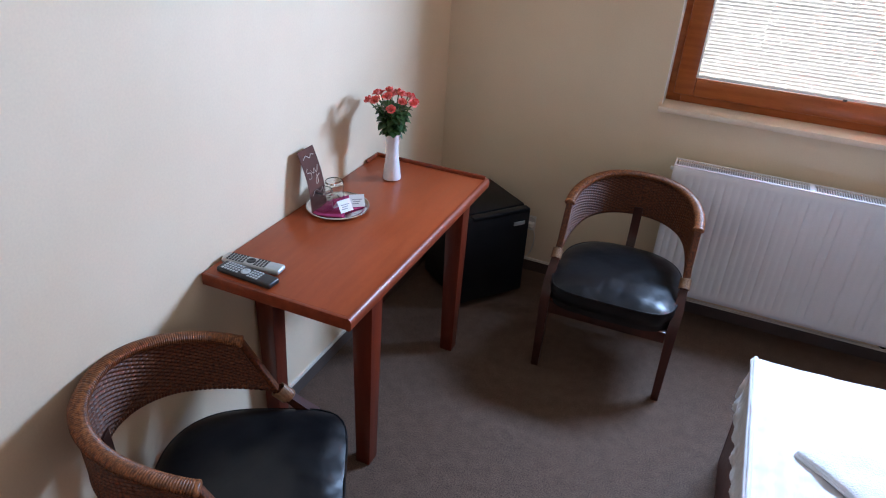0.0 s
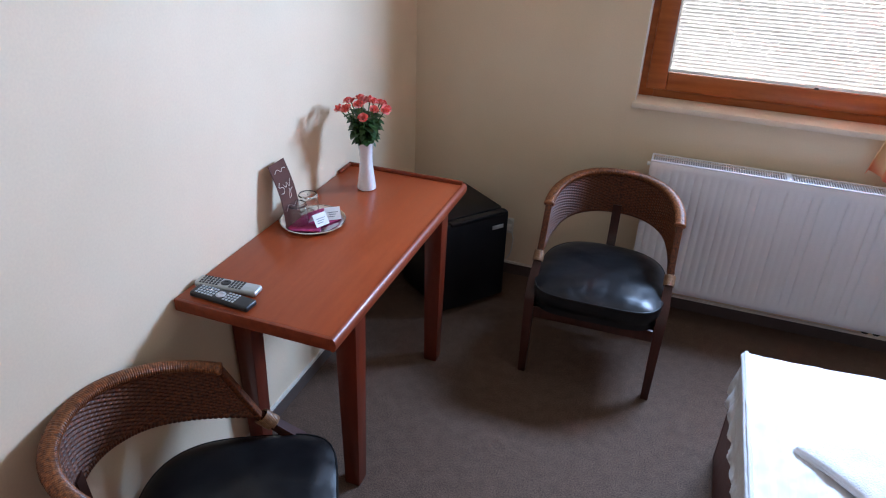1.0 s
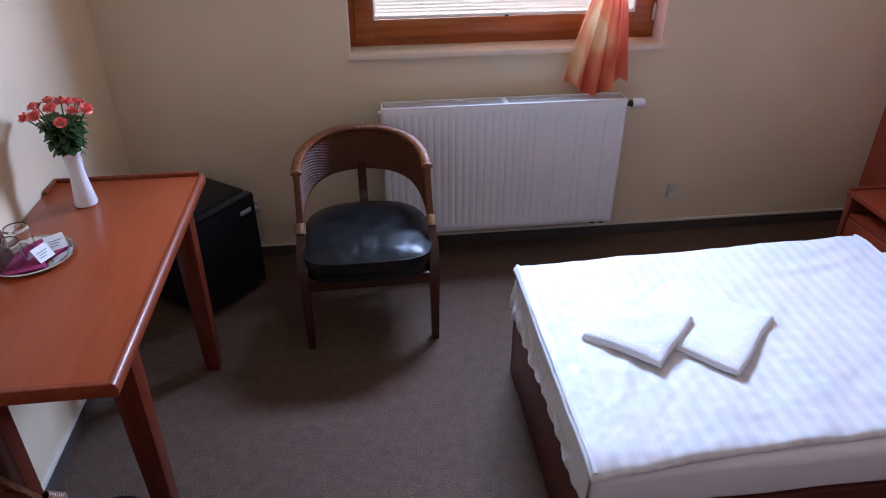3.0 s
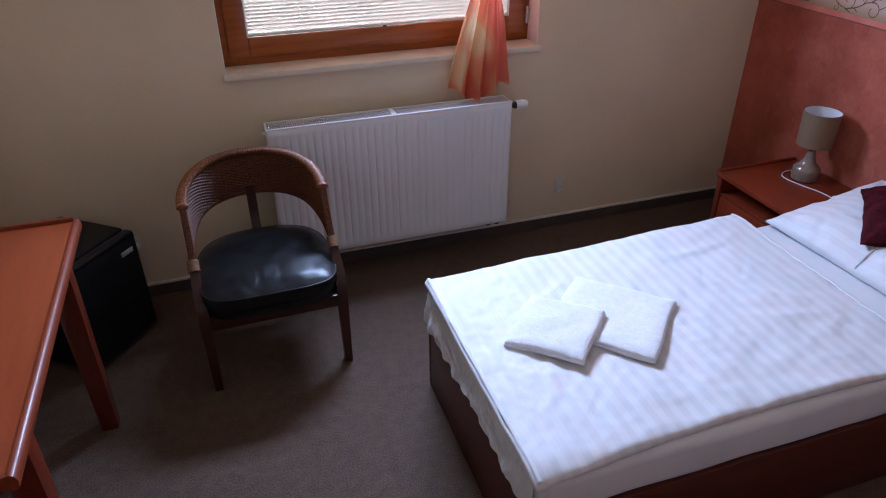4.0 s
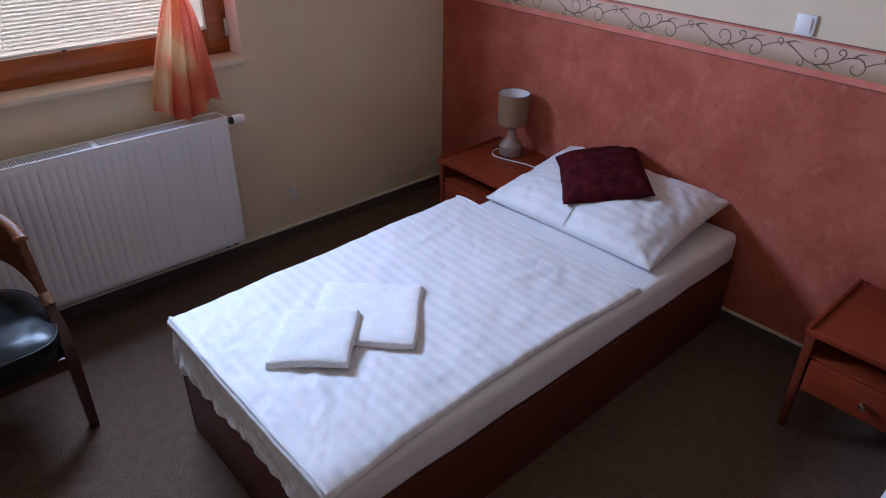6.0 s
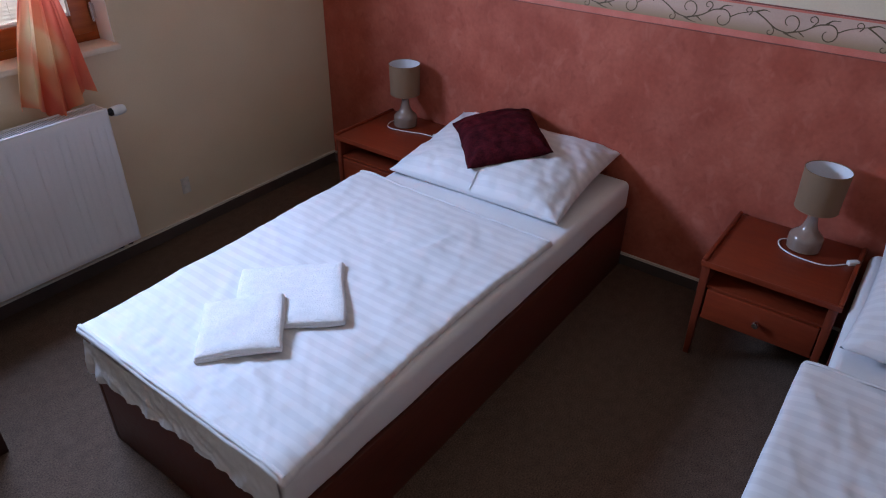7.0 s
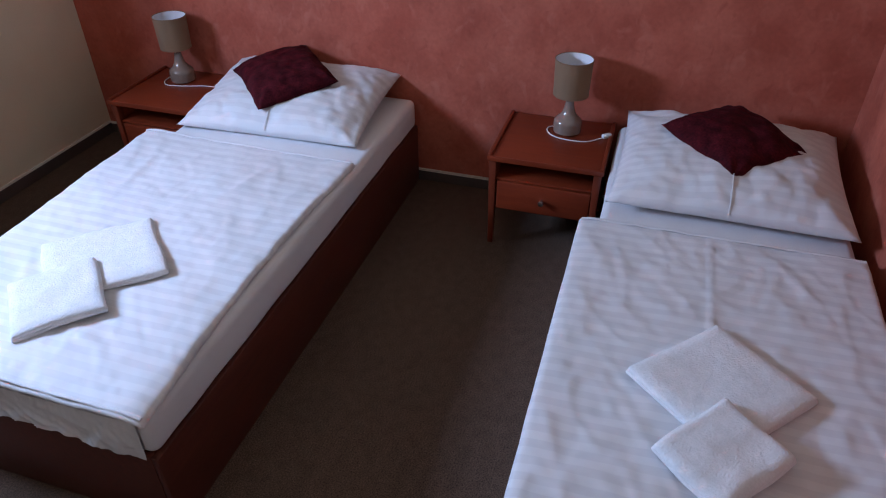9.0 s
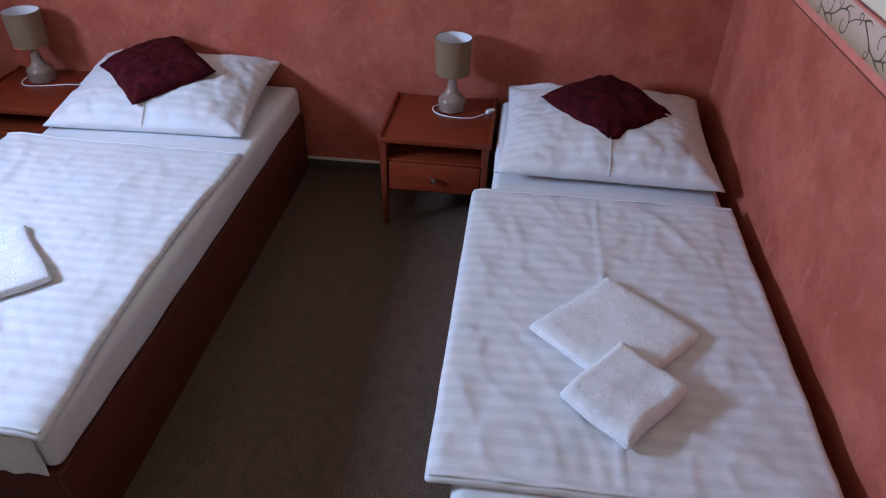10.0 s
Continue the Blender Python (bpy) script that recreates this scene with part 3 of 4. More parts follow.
# ---- radiator ----
def radiator():
    x0, x1, yf, yb, z0, z1 = 1.098, 2.152, -0.152, -0.055, 0.158, 0.752
    ob = thing("radiator", pose(0, 0, 0), "white ribbed steel panel radiator under the window", "radiator")
    ribs = 32
    w = (x1 - x0 - 0.05) / ribs
    nu, nv = ribs * 6, 40

    def front(u, v):
        x = x0 + (x1 - x0) * u
        z = z0 + (z1 - z0) * v
        s = (x - x0 - 0.025) / w
        d = 0.0
        if 0 < s < ribs:
            g = abs((s % 1) - 0.5) * 2
            groove = max(0.0, 1 - (1 - g) / 0.42)
            fade = min(1, max(0, (min(z - z0, z1 - z) - 0.028) / 0.02))
            d = 0.0055 * groove * fade
        edge = min(x - x0, x1 - x, z - z0, z1 - z)
        d += 0.006 * max(0, 1 - edge / 0.006)
        return (x, yf + d, z)

    part("front_panel", sheet(nu, nv, front), M_RADIATOR, ob, "ribbed white front panel", angle=60)
    part("back_panel", box((x0 + 0.01, yb, z0 + 0.01), (x1 - 0.01, yb + 0.012, z1 - 0.012), 0.004), M_RADIATOR, ob)
    for a in (x0, x1 - 0.008):
        part("side_cover", box((a, yf + 0.005, z0 + 0.02), (a + 0.008, yb, z1), 0.003), M_RADIATOR, ob)
    part("front_lip", box((x0, yf + 0.003, z1 - 0.004), (x1, yf + 0.016, z1 + 0.003), 0.002), M_RADIATOR, ob)
    part("back_lip", box((x0, yb - 0.008, z1 - 0.004), (x1, yb, z1 + 0.003), 0.002), M_RADIATOR, ob)
    part("grille_bar", box(((x0 + x1) / 2 - 0.01, yf + 0.016, z1 - 0.004), ((x0 + x1) / 2 + 0.01, yb - 0.008, z1 + 0.002), 0.001), M_RADIATOR, ob)
    bm = bmesh.new()
    n = 112
    for k in range(n):
        x = x0 + 0.012 + (x1 - x0 - 0.024) * (k + 0.5) / n
        if abs(x - (x0 + x1) / 2) > 0.013:
            add_box(bm, (x - 0.0017, yf + 0.016, z1 - 0.006), (x + 0.0017, yb - 0.008, z1 - 0.002))
    tagged(part("grille", bm, M_RADIATOR, ob, "slotted top grille", smooth=False), kind="stuff")
    part("convector", box((x0 + 0.012, yf + 0.02, z0 + 0.03), (x1 - 0.012, yb - 0.006, z1 - 0.04)), M_RADIN, ob)
    bm = lathe([(0.011, 0), (0.011, 0.03), (0.016, 0.031), (0.016, 0.04)], 20)
    part("valve", bm, M_BLACKPLA, ob, "black valve collar", m=pose(x1, -0.10, z1 - 0.035, 0, 90, 0))
    bm = lathe([(0.017, 0), (0.02, 0.006), (0.021, 0.03), (0.018, 0.05), (0.014, 0.055)], 24)
    part("thermostat_head", bm, M_WHITEPLA, ob, "white thermostat knob", m=pose(x1 + 0.04, -0.10, z1 - 0.035, 0, 90, 0))
    for dx in (0.075, 0.032):
        bm = bmesh.new()
        add_tube(bm, smooth_path([(x1 - dx, -0.10, z0 + 0.02), (x1 - dx, -0.10, 0.13), (x1 - dx, -0.06, 0.12), (x1 - dx, 0.0, 0.12)], 6), 0.008, 10)
        part("pipe", bm, M_WHITEPLA, ob)
    for dx in (0.075, 0.032):
        part("pipe_union", lathe([(0.013, 0.130), (0.015, 0.133), (0.015, 0.150), (0.012, 0.156)], 16), M_DARK, ob, "dark pipe union", m=pose(x1 - dx, -0.10, 0))
    part("vent_plug", lathe([(0.008, 0), (0.008, 0.012), (0.005, 0.014)], 16), M_WHITEPLA, ob, m=pose(x0, -0.10, z1 - 0.03, 0, -90, 0))


radiator()


def socket(x, z):
    ob = thing("power_socket", pose(x, 0, z), "small cream double power socket on the wall", "socket", "wall sockets")
    bm = bmesh.new()
    add_box(bm, (-0.022, -0.006, -0.040), (0.022, 0, 0.040), 0.003)
    part("cover", bm, M_SOCKET, ob)
    for dz in (-0.019, 0.019):
        bm = lathe([(0.0185, 0.0), (0.0185, 0.004), (0.016, 0.004), (0.015, -0.002), (0.0002, -0.002)], 24)
        well = part("outlet", bm, M_SOCKET, ob, m=pose(0, -0.0065, dz, 90, 0, 0))
        for dx in (-0.009, 0.009):
            part("contact_hole", lathe([(0.0052, 0), (0.0052, 0.001), (0.0005, 0.001)], 10), M_DARK, well, m=pose(dx, 0, -0.0015))
    return ob


socket(2.50, 0.232)
socket(0.50, 0.262)
bm = bmesh.new()
add_tube(bm, smooth_path([(0.50, -0.044, 0.262), (0.525, -0.055, 0.256), (0.536, -0.055, 0.21), (0.52, -0.05, 0.12), (0.46, -0.06, 0.05)], 8), 0.003, 8)
cable = part("plug_cable", bm, M_SOCKET)
tagged(cable, "grey-white mains cable plugged in beside the fridge", "cable")
part("plug", box((0.487, -0.046, 0.250), (0.519, -0.012, 0.276), 0.006), M_SOCKET, cable)


# ---- desk ----
def desk():
    x0, x1, y0, y1, z = 0.004, 0.482, -1.722, -0.690, 0.752
    ob = thing("desk", pose(0, 0, 0), "narrow cherry-red wooden table against the wall", "table")
    part("tabletop", box((x0, y0 + 0.012, z - 0.034), (x1 - 0.014, y1 - 0.012, z), 0.003), M_CHERRY, ob, "glossy cherry tabletop")
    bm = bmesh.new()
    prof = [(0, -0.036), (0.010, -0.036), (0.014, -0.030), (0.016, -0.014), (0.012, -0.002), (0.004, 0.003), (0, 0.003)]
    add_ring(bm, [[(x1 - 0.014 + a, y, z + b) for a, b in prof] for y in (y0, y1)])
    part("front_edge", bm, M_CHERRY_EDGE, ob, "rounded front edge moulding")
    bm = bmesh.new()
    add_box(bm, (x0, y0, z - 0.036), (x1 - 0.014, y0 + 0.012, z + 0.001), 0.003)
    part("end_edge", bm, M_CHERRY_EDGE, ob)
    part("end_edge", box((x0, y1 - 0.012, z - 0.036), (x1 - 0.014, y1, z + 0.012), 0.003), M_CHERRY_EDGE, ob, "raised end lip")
    part("back_lip", box((x0, y1 - 0.10, z + 0.0005), (x0 + 0.012, y1 - 0.012, z + 0.012), 0.003), M_CHERRY_EDGE, ob)
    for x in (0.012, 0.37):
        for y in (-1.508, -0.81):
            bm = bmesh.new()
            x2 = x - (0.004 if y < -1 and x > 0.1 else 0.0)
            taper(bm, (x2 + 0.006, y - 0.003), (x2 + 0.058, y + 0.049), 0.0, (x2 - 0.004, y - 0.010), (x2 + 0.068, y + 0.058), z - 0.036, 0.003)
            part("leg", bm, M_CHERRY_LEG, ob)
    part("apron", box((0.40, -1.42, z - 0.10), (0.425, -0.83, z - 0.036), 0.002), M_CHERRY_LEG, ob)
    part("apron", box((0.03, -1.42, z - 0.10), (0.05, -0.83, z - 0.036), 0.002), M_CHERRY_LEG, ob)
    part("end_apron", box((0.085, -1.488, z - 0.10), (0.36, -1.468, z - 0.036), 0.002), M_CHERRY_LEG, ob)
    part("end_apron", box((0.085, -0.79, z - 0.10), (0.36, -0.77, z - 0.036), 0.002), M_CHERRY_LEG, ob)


desk()
DZ = 0.7525


def fridge():
    ob = thing("mini_fridge", pose(0.345, -0.512, 0, 0, 0, 52), "small black minibar fridge in the corner", "fridge")
    w, d, h = 0.335, 0.36, 0.462
    part("body", box((0, 0.052, 0.02), (w, d, h), 0.010), M_BLACK, ob)
    part("door", box((0, 0.0, 0.03), (w, 0.046, h), 0.012), M_BLACK, ob, "black fridge door")
    part("grip", box((0.03, -0.006, h - 0.012), (w - 0.03, 0.03, h + 0.006), 0.006), M_BLACK, ob)
    part("badge", box((w - 0.088, -0.0035, h - 0.075), (w - 0.030, 0.002, h - 0.057), 0.001), M_SILVER, ob, "plain silver badge")
    for x in (0.04, w - 0.04):
        for y in (0.08, d - 0.05):
            part("foot", lathe([(0.014, 0), (0.016, 0.004), (0.014, 0.022)], 14), M_BLACKPLA, ob, m=pose(x, y, 0))


fridge()


# ---- rattan armchairs ----
def rim_line(s):
    """Plan of the curved back: s from -1 (right arm end) to 1 (left arm end); +y is the front."""
    a = math.pi * 0.5 * s
    r = 0.245
    sx = math.copysign(abs(math.sin(a)) ** 0.85, math.sin(a)) if s else 0.0
    return Vector((-r * sx, -0.242 + 0.290 * (1 - math.cos(a)) ** 0.95, 0))


def chair_meshes():
    """The parts of one chair as meshes in the chair's own space, floor at 0, front to +y."""
    out = []
    N = 220

    def frame_at(s):
        p = rim_line(s)
        d = (rim_line(s + 0.004) - rim_line(s - 0.004)).normalized()
        outw = Vector((d.y, -d.x, 0))
        if outw.dot(Vector((p.x, p.y - 0.05, 0))) < 0:
            outw = -outw
        return p, d, outw

    def heights(s):
        k = abs(s)
        top = 0.700 - 0.055 * k ** 2.2
        low = 0.530 - 0.045 * k ** 2.6
        return low, top

    def lean(s, v):
        return 0.006 * v * (1 - abs(s) ** 2)

    stake = 58
    rows = 28

    def weave(side):
        def f(u, v):
            s = -1 + 2 * u
            p, d, o = frame_at(s)
            low, top = heights(s)
            fwd = 0.082 * (1 - v) * max(0, (abs(s) - 0.55) / 0.45) ** 1.6
            cu, cv = u * stake, v * rows
            sign = 1 if (int(cv) % 2 == 0) else -1
            over = sign * math.sin(math.pi * cu)
            bulge = abs(math.sin(math.pi * cv)) ** 0.4
            h = 0.0030 * over * bulge + 0.0018 * bulge
            z = low + (top - low) * v
            q = p + o * (lean(s, v) + side * (0.008 + h))
            return (q.x, q.y + fwd, z)
        return sheet(stake * 6, rows * 5, f)

    out.append(("inner_weave", weave(-1), M_WICKER, "brown woven rattan inside of the back"))
    out.append(("outer_weave", weave(1), M_WICKER, "brown woven rattan outside of the back"))

    def wrapped(v_of, rad, turns, flat):
        """A cane-wrapped rail along the back's top or bottom edge."""
        def f(u, v):
            s = -1 + 2 * u
            p, d, o = frame_at(s)
            low, top = heights(s)
            a = 2 * math.pi * v
            fwd = 0.082 * (1 - v_of) * max(0, (abs(s) - 0.55) / 0.45) ** 1.6
            wrap = 0.0040 * abs(math.sin(math.pi * (u * turns + 1.6 * v))) ** 0.6
            zc = low + (top - low) * v_of
            rr = rad + wrap
            q = p + o * (lean(s, v_of) + rr * 1.25 * math.cos(a))
            return (q.x, q.y + fwd, zc + rr * flat * math.sin(a))
        return sheet(turns * 5, 14, f)

    out.append(("top_rim", wrapped(1.0, 0.0130, 150, 0.80), M_RIM, "cane-wrapped top rim"))
    out.append(("lower_rim", wrapped(0.0, 0.008, 96, 0.9), M_WICKER, ""))
    for s_end in (-1, 1):
        p, d, o = frame_at(s_end)
        low, top = heights(s_end)
        bm = bmesh.new()
        rings = []
        for k in range(25):
            v = -0.04 + 1.04 * k / 24
            c = p + Vector((0, 0.082 * (1 - v), low + (top - low) * v))
            rings.append([c + o * (0.0125 * math.copysign(abs(math.cos(a)) ** 0.4, math.cos(a))) + Vector((0, 0.009 * math.copysign(abs(math.sin(a)) ** 0.4, math.sin(a)), 0)) for a in (2 * math.pi * i / 16 for i in range(16))])
        add_ring(bm, rings)
        out.append(("arm_end", bm, M_WICKER, "woven edge binding of the arm"))
        bm = bmesh.new()
        q = p + Vector((0, 0, top))
        add_ring(bm, [[q + o * (r * 1.25 * math.cos(a)) + Vector((0, y, r * 0.75 * math.sin(a))) for a in (2 * math.pi * i / 16 for i in range(16))]
                      for r, y in ((0.0175, -0.004), (0.0175, 0.004), (0.013, 0.0075))])
        out.append(("rim_end", bm, M_RIM, ""))

    # seat
    def seat(u, v):
        a = 2 * math.pi * u
        c, sn = math.cos(a), math.sin(a)
        n = 5.0 if sn > 0 else 2.6
        r = (abs(c) ** n + abs(sn) ** n) ** (-1 / n)
        x, y = 0.238 * r * c, 0.095 + 0.238 * r * sn
        if v < 0.5:
            k = v / 0.5
            t = math.sin(k * math.pi / 2)
            z = 0.425 + 0.024 * (1 - t ** 3.0) - 0.014 * t ** 8
            sc = t
        else:
            k = (v - 0.5) / 0.5
            sc = 1.0 + 0.02 * math.sin(math.pi * min(1, k * 1.4)) - 0.03 * k
            z = 0.411 - 0.084 * k
        front = max(0.0, (y * sc - 0.12) / 0.2)
        wr = 0.0025 * nz(x * sc * 9 + 3, y * sc * 16) * (1 if v < 0.5 else 0.3)
        wr -= 0.0042 * front * (1 - abs(nz(x * sc * 14 + 1.5 * y, y * sc * 5, 4))) ** 7 * (1 if v < 0.5 else 0.4)
        return (x * sc, 0.095 + (y - 0.095) * sc, z + wr)
    out.append(("seat", sheet(110, 48, seat), M_LEATHER, "padded black leather seat"))
    bm = bmesh.new()
    add_tube(bm, [(0.2385 * (abs(math.cos(a)) ** n + abs(math.sin(a)) ** n) ** (-1 / n) * math.cos(a),
                   0.095 + 0.2385 * (abs(math.cos(a)) ** n + abs(math.sin(a)) ** n) ** (-1 / n) * math.sin(a), 0.410)
                  for a in (2 * math.pi * k / 72 for k in range(73)) for n in (5.0 if math.sin(a) > 0 else 2.6,)], 0.003, 6)
    out.append(("seat_piping", bm, M_LEATHER, "black leather piping"))
    bm = bmesh.new()
    add_box(bm, (-0.222, 0.280, 0.280), (0.222, 0.302, 0.328), 0.004)
    out.append(("front_rail", bm, M_CHAIRWOOD, ""))
    for sx in (-1, 1):
        bm = bmesh.new()
        add_box(bm, (sx * 0.225 - 0.012, -0.12, 0.280), (sx * 0.225 + 0.012, 0.280, 0.328), 0.004)
        out.append(("side_rail", bm, M_CHAIRWOOD, ""))
        # front leg: upright below the seat, raked back above it
        bm = bmesh.new()
        def sq(x, y, z, h):
            return [(x - h, y - h, z), (x + h, y - h, z), (x + h, y + h, z), (x - h, y + h, z)]
        add_ring(bm, [sq(sx * 0.243, 0.272, 0, 0.014), sq(sx * 0.242, 0.272, 0.33, 0.018), sq(sx * 0.246, 0.228, 0.392, 0.018),
                      sq(sx * 0.246, 0.130, 0.484, 0.013)])
        out.append(("front_leg", bm, M_CHAIRWOOD, ""))
        bm = bmesh.new()
        hel = []
        for k in range(161):
            t, a = k / 160, 2 * math.pi * k / 16
            hel.append((sx * 0.246 + 0.0190 * math.cos(a), 0.166 - 0.030 * t + 0.0165 * math.sin(a), 0.449 + 0.029 * t + 0.0150 * math.sin(a)))
        add_tube(bm, hel, 0.0023, 6)
        out.append(("binding", bm, M_BINDING, "light cane binding"))
        bm = bmesh.new()
        add_ring(bm, [sq(sx * 0.165, -0.205, 0, 0.014), sq(sx * 0.155, -0.125, 0.30, 0.018), sq(sx * 0.155, -0.12, 0.325, 0.018)])
        out.append(("back_leg", bm, M_CHAIRWOOD, ""))
    bm = bmesh.new()
    add_ring(bm, [[(x, y + d, z) for x, d in ((-0.018, -0.010), (0.018, -0.010), (0.018, 0.010), (-0.018, 0.010))]
                  for y, z in ((-0.130, 0.290), (-0.150, 0.320), (-0.212, 0.400), (-0.232, 0.450), (-0.238, 0.560))])
    out.append(("back_post", bm, M_CHAIRWOOD, ""))
    bm = bmesh.new()
    add_box(bm, (-0.155, -0.138, 0.280), (0.155, -0.10, 0.326), 0.004)
    out.append(("back_rail", bm, M_CHAIRWOOD, ""))
    return out


chair = thing("rattan_armchair", pose(1.006, -0.442, 0, 0, 0, 181), "rattan tub chair with a black leather seat before the radiator", "chair", "rattan armchairs")
for nm, bm, mt, lb in chair_meshes():
    part(nm, bm, mt, chair, lb, angle=70 if "weave" in nm or "rim" in nm else 40)
near_chair = copy_thing(chair, pose(0.268, -2.050, 0, 0, 0, -62))
near_chair["label"] = "rattan tub chair with black leather seat beside the desk"


# ---- beds ----
def soft_slab(lx, ly, h, nu, nv, wrinkle, edge=0.02, seed=0.0, droop=0.0, extra=None):
    """A soft cloth slab from (0, 0) to (lx, ly): rounded rim, uneven outline, gentle wrinkles."""
    def f(u, v):
        j = 4
        # outer ring of rows folds down and under
        a, b = u * (nu + 2 * j) - j, v * (nv + 2 * j) - j
        ca, cb = min(max(a, 0), nu), min(max(b, 0), nv)
        da, db = abs(a - ca) / j, abs(b - cb) / j
        dd = min(1.0, max(da, db))
        x = edge + (lx - 2 * edge) * ca / nu
        y = edge + (ly - 2 * edge) * cb / nv
        ang = dd * math.pi
        out = edge * math.sin(min(ang, math.pi)) if dd else 0
        ox = (math.copysign(1, a - ca) * da if da else 0)
        oy = (math.copysign(1, b - cb) * db if db else 0)
        ln = math.hypot(ox, oy) or 1
        z = h * (0.5 + 0.5 * math.cos(ang))
        k = 1 - dd
        wv = wrinkle * (nz(x * 7 + seed, y * 5, seed) + 0.5 * nz(x * 17, y * 13 + seed) + 0.25 * nz(x * 40 + seed, y * 40))
        if extra:
            wv += extra(x, y)
        z += wv * k
        wob = 0.004 * nz(x * 9 + seed, y * 9 + seed, 3) * dd
        x += ox / ln * out + wob
        y += oy / ln * out + wob
        return (x, y, z)
    return sheet(nu + 8, nv + 8, f)


def bed(px, py, width, label, seam, seed, duvet_x0, duvet_x1, skew):
    """A boxed single bed, head to the east wall: base boards, mattress in a sheet, duvet, foot end of the sheet."""
    L = RX - 0.018 - px
    ob = thing("single_bed", pose(px, py, 0), label, "bed", "single beds")
    h = 0.292
    part("foot_board", box((0, 0.022, 0), (0.022, width - 0.022, h), 0.003), M_BEDBASE, ob)
    part("side_board", box((0, 0, 0), (L, 0.021, h), 0.003), M_BEDBASE, ob)
    part("side_board", box((0, width - 0.021, 0), (L, width, h), 0.003), M_BEDBASE, ob)
    part("slat_base", box((0.022, 0.022, h - 0.03), (L, width - 0.022, h - 0.006)), M_BEDBASE, ob)
    mat_ob = thing("mattress", pose(px + 0.008, py + 0.004, h), "mattress in a fitted white sheet on the bed base", "mattress")
    bm = box((0, 0, -0.003), (L - 0.012, width - 0.008, 0.136), 0.03, 5)
    bmesh.ops.subdivide_edges(bm, edges=[e for e in bm.edges if e.calc_length() > 0.3], cuts=30, use_grid_fill=True)
    for v in bm.verts:
        k = 0.004 * nz(v.co.x * 6 + seed, v.co.y * 6, v.co.z * 14)
        v.co += Vector((0, k, k * 0.5))
    part("mattress_body", bm, M_SHEET, mat_ob, "white fitted sheet", angle=60)

    def skirt(u, v):
        y = 0.028 + (width - 0.042) * u
        drop = 0.122 + 0.004 * u - 0.018 * math.sin(math.pi * u) + 0.006 * math.sin(9 * u + seed) + 0.013 * nz(u * 14 + seed, 2.2) + 0.003 * nz(u * 46, seed) + 0.008 * max(0, (u - 0.86) / 0.14) * abs(math.sin(40 * u))
        z = 0.126 - drop * v
        ruf = v * (0.008 + 0.012 * nz(u * 17 + seed, v * 2)) + 0.005 * v * math.sin(70 * u) * max(0, (u - 0.7) / 0.3)
        ruf += 0.005 * v ** 0.7 * (1 - abs(nz(u * 13 + 2.5 * v + seed, v * 1.2, 7))) ** 6 + 0.002 * nz(u * 60, v * 6, seed)
        hug = min(1, 0.2 + 10 * u)
        return (-0.006 - 0.004 * hug - (ruf + 0.004 * v) * hug, y, z)
    part("loose_hem", sheet(240, 20, skirt), M_SHEET, mat_ob, "loose ruffled sheet end at the foot", angle=180)

    duv = thing("duvet", pose(duvet_x0, py - 0.006, h + 0.135), "white satin-striped duvet spread flat on the bed", "duvet", "duvets")
    dl, dw = duvet_x1 - duvet_x0, width + 0.006

    def creases(x, y):
        z = 0.0
        if seam:
            z += 0.004 * math.exp(-((y - seam) / 0.006) ** 2)
        for cx, cy, ax, ln in ((dl - 0.22, dw * 0.62, 0.8, 0.10), (dl - 0.30, dw * 0.5, -0.7, 0.12), (dl - 0.18, dw * 0.25, 0.4, 0.09), (0.2, dw * 0.35, 1.2, 0.12),
                               (dl - 0.22, dw * 0.90, 0.28, 0.13), (dl - 0.30, dw * 0.80, 0.12, 0.17), (dl - 0.26, dw * 0.33, -0.2, 0.16), (0.34, dw * 0.72, 0.5, 0.15)):
            a, b = x - cx, y - cy
            p, q = a * math.cos(ax) + b * math.sin(ax), -a * math.sin(ax) + b * math.cos(ax)
            z += 0.0036 * math.exp(-((q - 0.12 * p * p / ln) / 0.017) ** 2 - (p / ln) ** 2)
        z += 0.006 * max(0.0, nz(x * 3.1 + seed, y * 9 + 2 * x, 5)) ** 2
        z += (0.0034 if seam else 0.0016) * (1 - abs(nz(x * 5.0 + 1.3 * y + seed, y * 11 - 3 * x, 9))) ** 6
        return z
    def laid(x, y):
        """How the cover lies askew: each long side drawn in or out towards the head."""
        t, k = min(1, max(0, x / dl)), y / dw
        near = skew[0] + (skew[1] - skew[0]) * t + (0.0 if seam else 0.028) * math.sin(math.pi * t)
        far = skew[2] + (skew[3] - skew[2]) * t
        return y + near * (1 - k) + far * k
    def lie(y):
        """Sag past the mattress's edge; the first bed's cover is plumper towards the window."""
        return (0.0 if seam else 0.012 * max(0.0, min(1.0, y / dw)) ** 2) - 2.0 * max(0.0, y - width + 0.004) ** 2 - (0.0 if seam else 0.014 * max(0.0, 1 - max(y, 0.0) / 0.06) ** 2)
    bm = soft_slab(dl, dw, 0.022, 130, 84, 0.0065, 0.012, seed, extra=creases)
    for v in bm.verts:
        v.co.y = laid(v.co.x, v.co.y)
        v.co.z += lie(v.co.y)
    part("cover", bm, M_COTTON, duv, angle=180)

